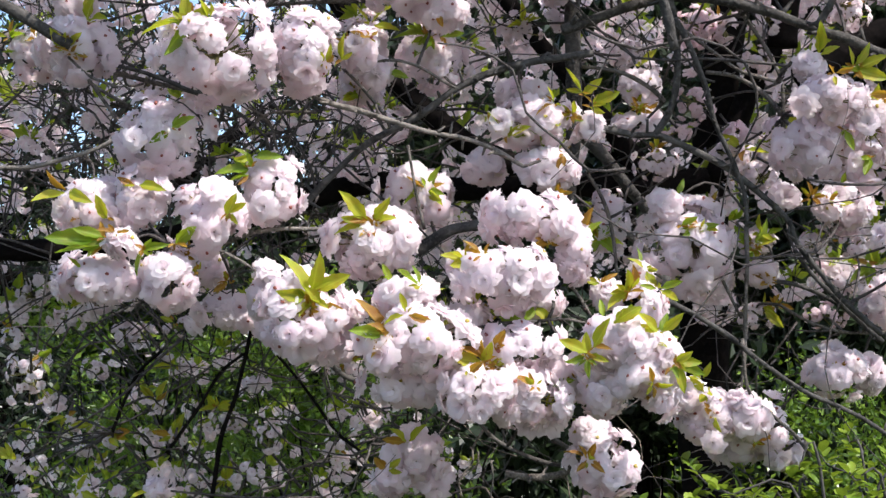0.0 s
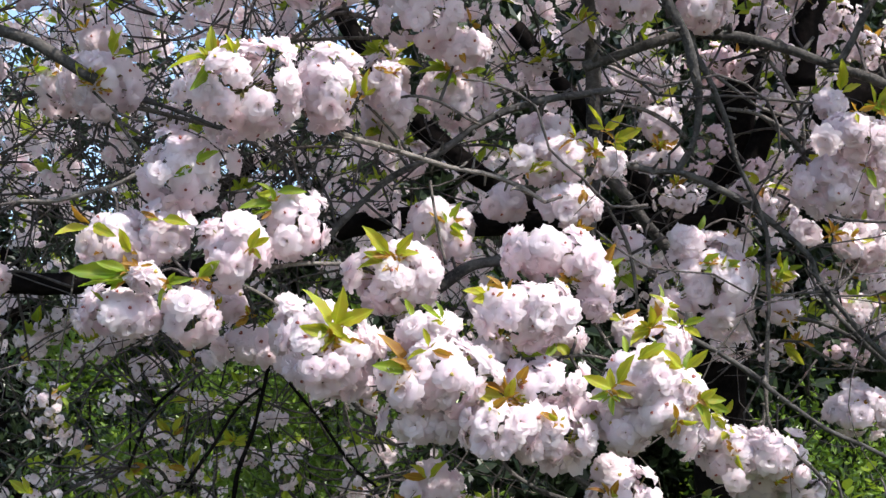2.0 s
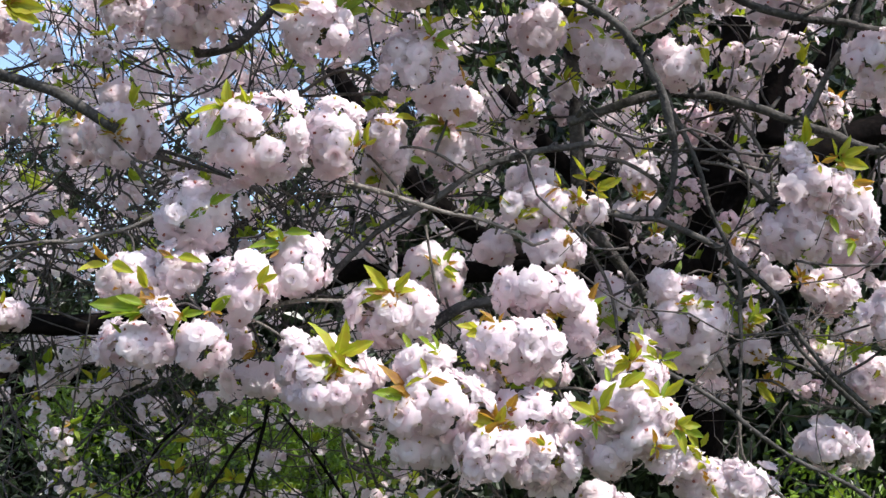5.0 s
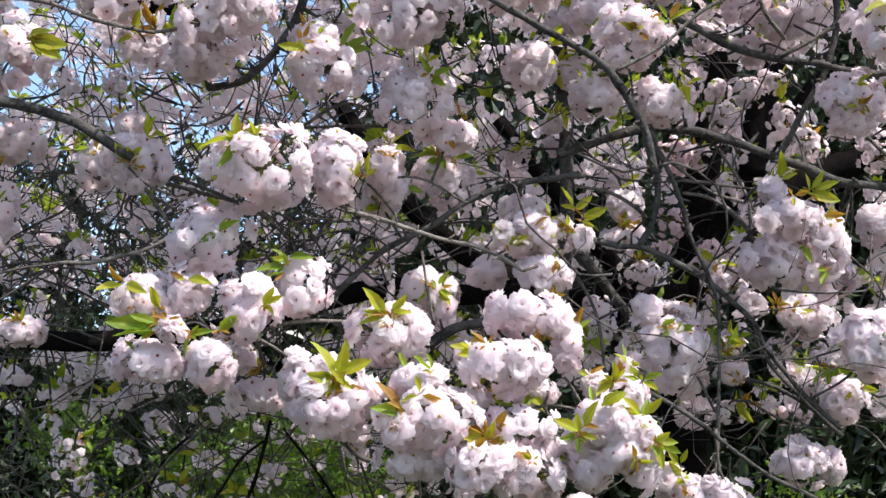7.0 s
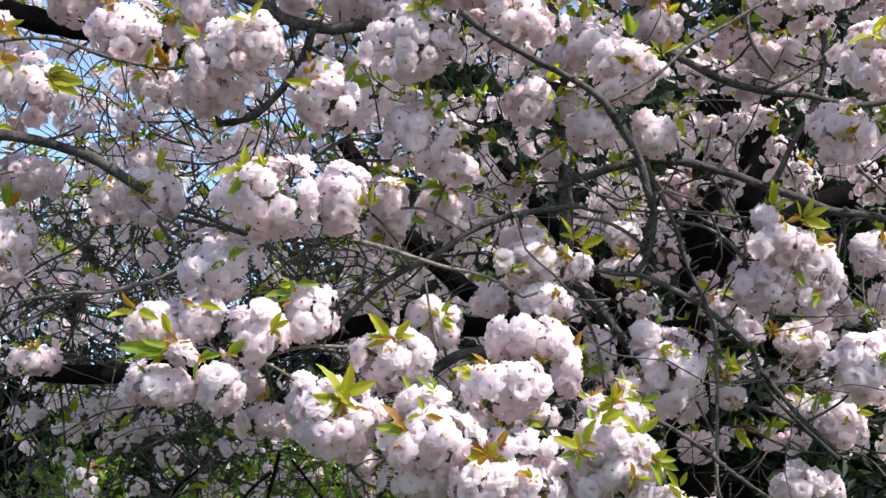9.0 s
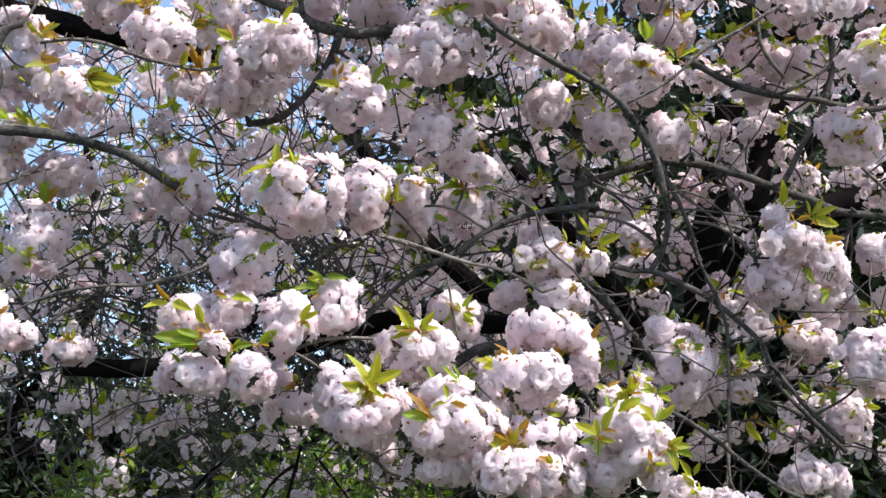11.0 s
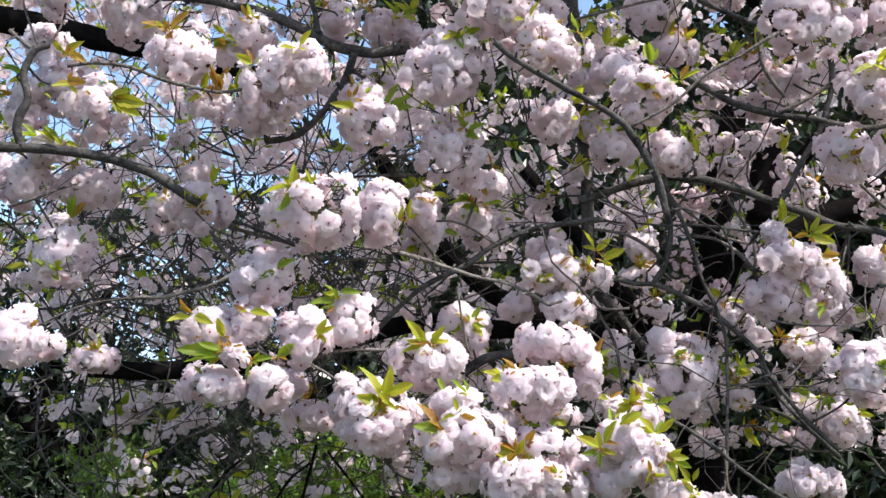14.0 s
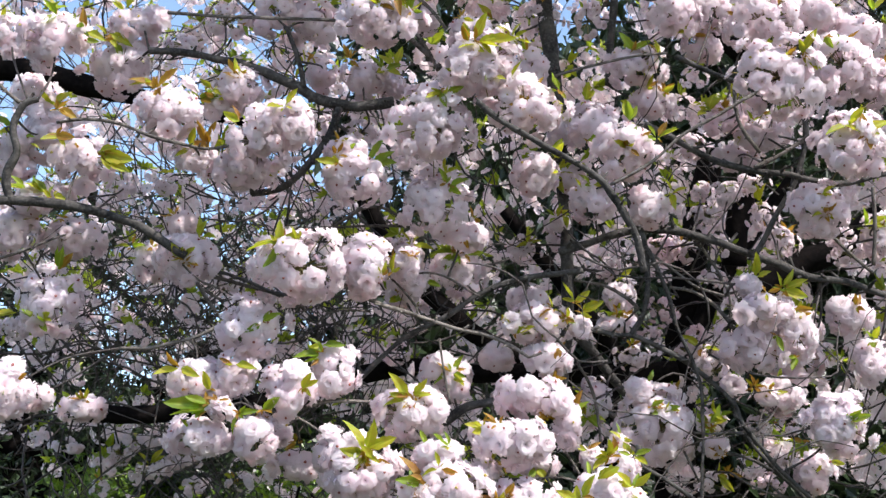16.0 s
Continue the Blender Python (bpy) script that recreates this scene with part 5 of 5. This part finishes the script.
def crown(name, owner, seed, n, place, flowers, size, label, spread_by=1.0, plain=False):
    r = random.Random(seed)
    fv, ff, lv, lf, tv, tf = [], [], [], [], [], []
    for _ in range(n):
        mid = place(r)
        if mid is None:
            continue
        rad = r.uniform(0.036, 0.066) * spread_by
        for _ in range(flowers):
            way = unit(r)
            at = mid + Vector((way.x, way.y, way.z * 0.85)) * rad
            far_flower(fv, ff, at, (way + Vector((0, -0.2, 0))).normalized(), size * r.uniform(0.85, 1.1), r, plain or mid.y > 2.9)
        for _ in range(r.randint(6, 9)):
            far_leaf(lv, lf, mid + Vector((0, -0.02, rad * 0.7)), (unit(r) + Vector((0, -0.2, 0.5))).normalized(), r.uniform(0.027, 0.054) * min(1.0, 0.15 + 0.85 * spread_by), r)
        root = mid + Vector((r.uniform(-0.24, 0.24), r.uniform(-0.1, 0.3), r.uniform(-0.22, 0.25)))
        tube(smooth_line([mid, (mid + root) / 2 + unit(r) * 0.06, root], 3), 0.0017, 0.0034, 4, tv, tf)
    raw(name, fv, ff, PETAL_FAR, owner, label, False)["kind"] = "stuff"
    raw("foliage", lv, lf, LEAF_FAR, owner, "small young green leaves", False)["kind"] = "stuff"
    raw("twig_work", tv, tf, BARK_SHOOT, owner, "thin dark twigs")["kind"] = "stuff"


def inner(r):
    x, y = r.uniform(-2.4, 2.6), r.uniform(2.3, 4.3)
    low = 1.66 + 0.09 * y - (0.12 if x > 0.5 else 0.0)
    z = low + r.random() ** 1.2 * 2.6
    if x < -0.35 * y * 0.5 and z > low + 0.15 and r.random() < 0.1:
        return None
    if -0.05 * y < x < 0.2 * y and 2.0 < z < 2.75 and r.random() < 0.15:
        return None
    if x > 0.1 and r.random() < 0.1:
        return None
    if x < -0.10 * y and z < low + 0.55 and r.random() < (0.92 if z < low + 0.25 else 0.64):
        return None
    return Vector((x, y, z))


def low(r):
    return Vector((r.uniform(-1.15, 0.05), r.uniform(2.2, 3.3), r.uniform(1.36, 1.86)))


# top of the crown, above the view, added to shade what lies behind
def upper(r):
    x, y = r.uniform(-2.3, 2.2), r.uniform(1.6, 3.5)
    low = 1.60 + (y + 0.55) * 0.53
    return Vector((x, y, low + 0.08 + r.random() * max(0.3, (3.7 if y < 2.6 else 3.4) - low)))


def right_hand(r):
    """Unseen crown added to the right, towards the sun, to shade the inside."""
    x = r.uniform(1.05, 2.1)
    return Vector((x, r.uniform(1.8, 2.7) + 0.1 * x, r.uniform(1.75, 3.3)))


# more unseen heads overhead, added to keep the sun off the low heads
def over(r):
    y = r.uniform(1.42, 1.7)
    return Vector((r.uniform(-0.5, 0.6), y, 2.77 + (y - 1.42) * 0.53 + r.random() * 0.3))


crown("low_bloom", tree, 14, 95, low, 10, 0.0122, "small half-open pale flowers low in the shade", 0.55)
crown("upper_bloom", tree, 12, 1150, upper, 6, 0.034, "unseen pale pink blossom in the sunlit top of the crown, added for its shade", plain=True)


def side(r):
    y = r.uniform(2.8, 4.2)
    return Vector((r.uniform(-0.46, -0.06) * y, y, 1.62 + 0.10 * y + r.random() * 0.72))


crown("side_bloom", tree, 16, 120, side, 13, 0.0135, "small shaded lilac-white blossom at the side of the crown", 0.62)
crown("top_bloom", tree, 19, 120, over, 8, 0.029, "unseen sunlit pale pink blossom overhead, added for its shade", plain=True)
crown("right_bloom", tree, 18, 230, right_hand, 7, 0.030, "unseen sunlit pale pink blossom at the edge of the crown, added for its shade", plain=True)


def left_of_limb(r):
    y = r.uniform(1.95, 2.3)
    return Vector((r.uniform(-0.46, -0.08) * y, y, r.uniform(1.98, 2.36)))


crown("lilac_bloom", tree, 17, 18, left_of_limb, 14, 0.0135, "small lilac-white blossom among bare shoots", 0.7)
crown("inner_bloom", tree, 11, 1350, inner, 17, 0.0185, "shaded pale pink blossom deep in the crown")


def tangle(owner, seed, n, box, label, bark=BARK_SHOOT):
    """Long thin bare shoots that cross one another."""
    r = random.Random(seed)
    tv, tf = [], []
    for _ in range(n):
        p = Vector([r.uniform(a, b) for a, b in box])
        way = Vector((r.uniform(-1, 1), r.uniform(-0.3, 0.3), r.uniform(-0.9, 0.9))).normalized()
        line = [p]
        step = r.uniform(0.05, 0.11)
        for _ in range(6):
            way = (way + unit(r) * 0.7).normalized()
            line.append(line[-1] + way * step)
        k = r.choice((0.0008, 0.0010, 0.0013, 0.0019))
        tube(smooth_line(line, 2), k * 1.4, k * 0.7, 5, tv, tf, 0.35)
    raw("thicket", tv, tf, bark, owner, label)["kind"] = "stuff"


tangle(tree, 5, 185, ((-1.1, -0.1), (1.95, 2.7), (1.75, 2.25)), "tangle of thin bare shoots")
tangle(tree, 21, 95, ((-0.85, -0.2), (2.0, 2.35), (2.0, 2.4)), "dense tangle of thin dark twigs")
tangle(tree, 22, 80, ((-1.3, -0.3), (2.2, 3.0), (2.35, 3.0)), "thin dark twigs against the sky")
tangle(tree, 6, 110, ((-0.3, 1.0), (2.0, 2.8), (1.6, 2.45)), "thin bare shoots between the blossom")
tangle(tree, 9, 45, ((0.1, 0.95), (1.72, 2.1), (1.7, 2.45)), "thin hanging shoots in front of the blossom")
tangle(tree, 8, 80, ((-0.9, 0.3), (2.1, 2.9), (1.35, 1.75)), "thin dry shoots low in the shade")
tangle(tree, 23, 14, ((-0.65, 0.35), (1.98, 2.4), (1.36, 1.60)), "pale dry curling twigs", BARK_DRY)


# ---- a second cherry tree further off ----
second = new("cherry_tree")
tagged(second, "pale flowering cherry tree standing further off", "tree")
second.location = (-2.4, 6.4, 0)


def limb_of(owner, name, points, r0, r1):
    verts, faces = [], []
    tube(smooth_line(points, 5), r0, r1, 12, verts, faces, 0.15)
    return raw(name, verts, faces, BARK_SHADED, owner)


limb_of(second, "trunk", [(0, 0, -0.05), (0.05, 0, 0.9), (-0.05, 0.1, 1.8), (0.0, 0.0, 2.6)], 0.17, 0.11)
limb_of(second, "limb", [(0, 0, 1.9), (0.7, -0.2, 2.5), (1.5, -0.4, 3.1)], 0.09, 0.03)
limb_of(second, "limb", [(0, 0, 2.2), (-0.8, 0.1, 2.9), (-1.5, 0.2, 3.6)], 0.08, 0.03)
limb_of(second, "limb", [(0, 0, 2.5), (0.2, 0.3, 3.3), (0.1, 0.2, 4.2)], 0.08, 0.03)


def second_crown(r):
    way = unit(r)
    return Vector((way.x * 2.3, way.y * 1.8, way.z * 1.3)) * (0.4 + 0.6 * r.random() ** 0.4) + Vector((0, 0, 3.9))


crown("outer_bloom", second, 13, 650, second_crown, 7, 0.028, "pale pink blossom in the sun", plain=True)

# ---- hedge, evergreens and the low shrub ----


def foliage(name, owner, seed, n, place, length, mat, label):
    r = random.Random(seed)
    v, f = [], []
    for _ in range(n):
        far_leaf(v, f, place(r), (unit(r) + Vector((0, -0.35, 0.35))).normalized(), length * r.uniform(0.6, 1.25), r, True)
    raw(name, v, f, mat, owner, label, False)["kind"] = "stuff"


def hedge(x, y, width, depth, height, seed, n):
    ob = new("hedge")
    ob.location = (x, y, 0)
    tagged(ob, "loose green hedge of small glossy leaves", "hedge", "hedges behind the cherry tree")
    r = random.Random(seed)
    clumps = [(Vector((r.uniform(-width, width) / 2, r.uniform(-depth, depth) / 2, height * (r.random() ** 0.6))), r.uniform(0.10, 0.26)) for _ in range(int(width * height * 26))]

    def place(q):
        mid, rad = q.choice(clumps)
        return mid + unit(q) * rad * q.random() ** 0.4

    foliage("leaves", ob, seed, n, place, 0.04 if y < 7 else 0.14, HEDGE, "small glossy green leaves")
    tv, tf = [], []
    for _ in range(int(width * 22)):
        x0, y0 = r.uniform(-width, width) / 2, r.uniform(-depth, depth) / 2
        top = Vector((x0 + r.uniform(-0.3, 0.3), y0 + r.uniform(-0.2, 0.2), height * r.uniform(0.6, 1.05)))
        tube(smooth_line([(x0, y0, -0.03), Vector((x0, y0, height * 0.4)) + unit(r) * 0.05, top], 3), 0.011, 0.003, 5, tv, tf)
    raw("stem_work", tv, tf, BARK_SHADED, ob, "thin dark stems")["kind"] = "stuff"


hedge(0.0, 8.6, 13.0, 1.0, 2.7, 33, 40000)
hedge(-0.85, 4.9, 1.65, 0.9, 1.95, 31, 20000)
hedge(2.7, 5.0, 3.2, 0.9, 1.62, 32, 16000)


def evergreen(x, y, width, height, seed, n, leaf_size):
    ob = new("evergreen_tree")
    ob.location = (x, y, 0)
    tagged(ob, "dense dark evergreen tree in the shade behind", "tree", "dark evergreens behind")
    limb_of(ob, "trunk", [(0, 0, -0.05), (0.05, 0, height * 0.4), (0, 0.05, height * 0.85)], 0.14, 0.05)
    r = random.Random(seed)
    clumps = [(Vector((unit(r).x * width / 2, r.uniform(-0.7, 0.7), 0.25 + (height - 0.25) * r.random())), r.uniform(0.2, 0.45)) for _ in range(int(width * height * 14))]

    def place(q):
        mid, rad = q.choice(clumps)
        return mid + unit(q) * rad * q.random() ** 0.4

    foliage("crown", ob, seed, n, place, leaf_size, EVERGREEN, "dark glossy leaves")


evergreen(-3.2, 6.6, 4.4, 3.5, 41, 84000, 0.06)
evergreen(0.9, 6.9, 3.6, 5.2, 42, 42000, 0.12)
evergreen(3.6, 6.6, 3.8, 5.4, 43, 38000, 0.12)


def dark_backdrop():
    """An added dark sheet that closes the gaps behind the trees: lower on the one side, where the sky shows over it."""
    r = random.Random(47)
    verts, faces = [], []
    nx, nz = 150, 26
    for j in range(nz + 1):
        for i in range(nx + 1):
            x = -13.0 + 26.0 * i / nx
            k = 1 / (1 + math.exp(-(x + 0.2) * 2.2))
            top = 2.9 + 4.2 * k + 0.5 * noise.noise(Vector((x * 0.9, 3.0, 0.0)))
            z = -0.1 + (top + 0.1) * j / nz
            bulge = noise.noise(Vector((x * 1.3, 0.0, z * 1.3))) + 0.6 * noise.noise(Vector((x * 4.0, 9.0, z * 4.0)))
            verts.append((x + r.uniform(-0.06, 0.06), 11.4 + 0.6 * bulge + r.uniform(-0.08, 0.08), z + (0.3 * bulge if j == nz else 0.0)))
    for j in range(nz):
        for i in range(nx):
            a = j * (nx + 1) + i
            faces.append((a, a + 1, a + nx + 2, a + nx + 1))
    ob = raw("backdrop", verts, faces, BACKDROP_DARK, None, "", False)
    tagged(ob, "dark uneven sheet added behind the trees to fill the gaps", "trees", kind="structure")


dark_backdrop()
shrub = new("shrub")
shrub.location = (0.60, 1.86, 0)
tagged(shrub, "low shrub with small rounded bright green leaves", "shrub")
rs = random.Random(51)
sv, sf = [], []
leaf_round = []
for k in range(3):
    me = bpy.data.meshes.new("leaf_round")
    rr = random.Random(60 + k)
    pv, pf = [], []
    for i in range(6):
        u = i / 5
        half = 0.30 * math.sin(math.pi * (0.06 + 0.90 * u)) ** 0.7 if 0 < i < 5 else 0.03
        for v in (-1, 0, 1):
            pv.append((u, half * v, 0.28 * half * abs(v) - 0.16 * u * u + rr.uniform(-0.01, 0.01)))
    for i in range(5):
        for j in range(2):
            a = i * 3 + j
            pf.append((a, a + 1, a + 4, a + 3))
    me.from_pydata(pv, [], pf)
    me.polygons.foreach_set("use_smooth", [True] * len(pf))
    me.materials.append(SHRUB)
    leaf_round.append(me)
shoots = []
for k in range(150):
    a, d = rs.uniform(0, 6.3), rs.uniform(0, 1) ** 0.5
    top = Vector((math.cos(a) * 0.38 * d, math.sin(a) * 0.24 * d, 1.500 - 0.13 * d * d + rs.uniform(-0.12, 0.03)))
    foot = Vector((top.x * 0.3, top.y * 0.3, 0.0))
    bend = Vector((top.x * 0.55, top.y * 0.55, top.z - 0.16)) + unit(rs) * 0.06
    line = smooth_line([foot, bend, top + unit(rs) * 0.03], 6)
    tube(line, 0.0045, 0.0011, 5, sv, sf)
    shoots.append(line)
stems = raw("stem_work", sv, sf, BARK, shrub, "thin woody stems")
lv, lf, singles = [], [], 0
for k, line in enumerate(shoots):
    for i in range(20):
        p = line[-1].lerp(line[-6], (i / 20) ** 1.2 * 0.9) + unit(rs) * 0.006
        turn = i * 2.4 + k
        way = Vector((math.cos(turn), math.sin(turn), rs.uniform(-0.3, 0.9) if i > 4 else 1.4 - 0.2 * i)).normalized()
        x = way
        y = Vector((0, 0, 1)).cross(x).normalized()
        size = rs.uniform(0.016, 0.027)
        m = Matrix.Translation(p) @ Matrix((x, y, x.cross(y))).transposed().to_4x4() @ Matrix.Scale(size, 4)
        me = rs.choice(leaf_round)
        if singles < 300 and i < 10 and line[-1].z > 1.40 and line[-1].y < 0.06:
            singles += 1
            f = new("leaf", me)
            f.parent = shrub
            f.matrix_basis = m
        else:
            s = len(lv)
            lv.extend(m @ v.co for v in me.vertices)
            lf.extend(tuple(s + q for q in poly.vertices) for poly in me.polygons)
raw("leafage", lv, lf, SHRUB_REST, shrub, "rounded bright green leaves")["kind"] = "stuff"

# ---- grass on the ground ----
gv, gf = [], []
rg = random.Random(71)
for _ in range(45000):
    x, y = rg.gauss(0, 3.0), rg.gauss(2.0, 3.2)
    h, a = rg.uniform(0.04, 0.10), rg.uniform(0, 6.3)
    s = len(gv)
    gv.extend(((x - 0.005, y, -0.03), (x + 0.005, y + 0.003, -0.03), (x + math.cos(a) * h * 0.4, y + math.sin(a) * h * 0.4, h)))
    gf.append((s, s + 1, s + 2))
grass = raw("grass", gv, gf, GRASS, None, "", False)
tagged(grass, "short sparse green grass on the soil", "grass", kind="stuff")
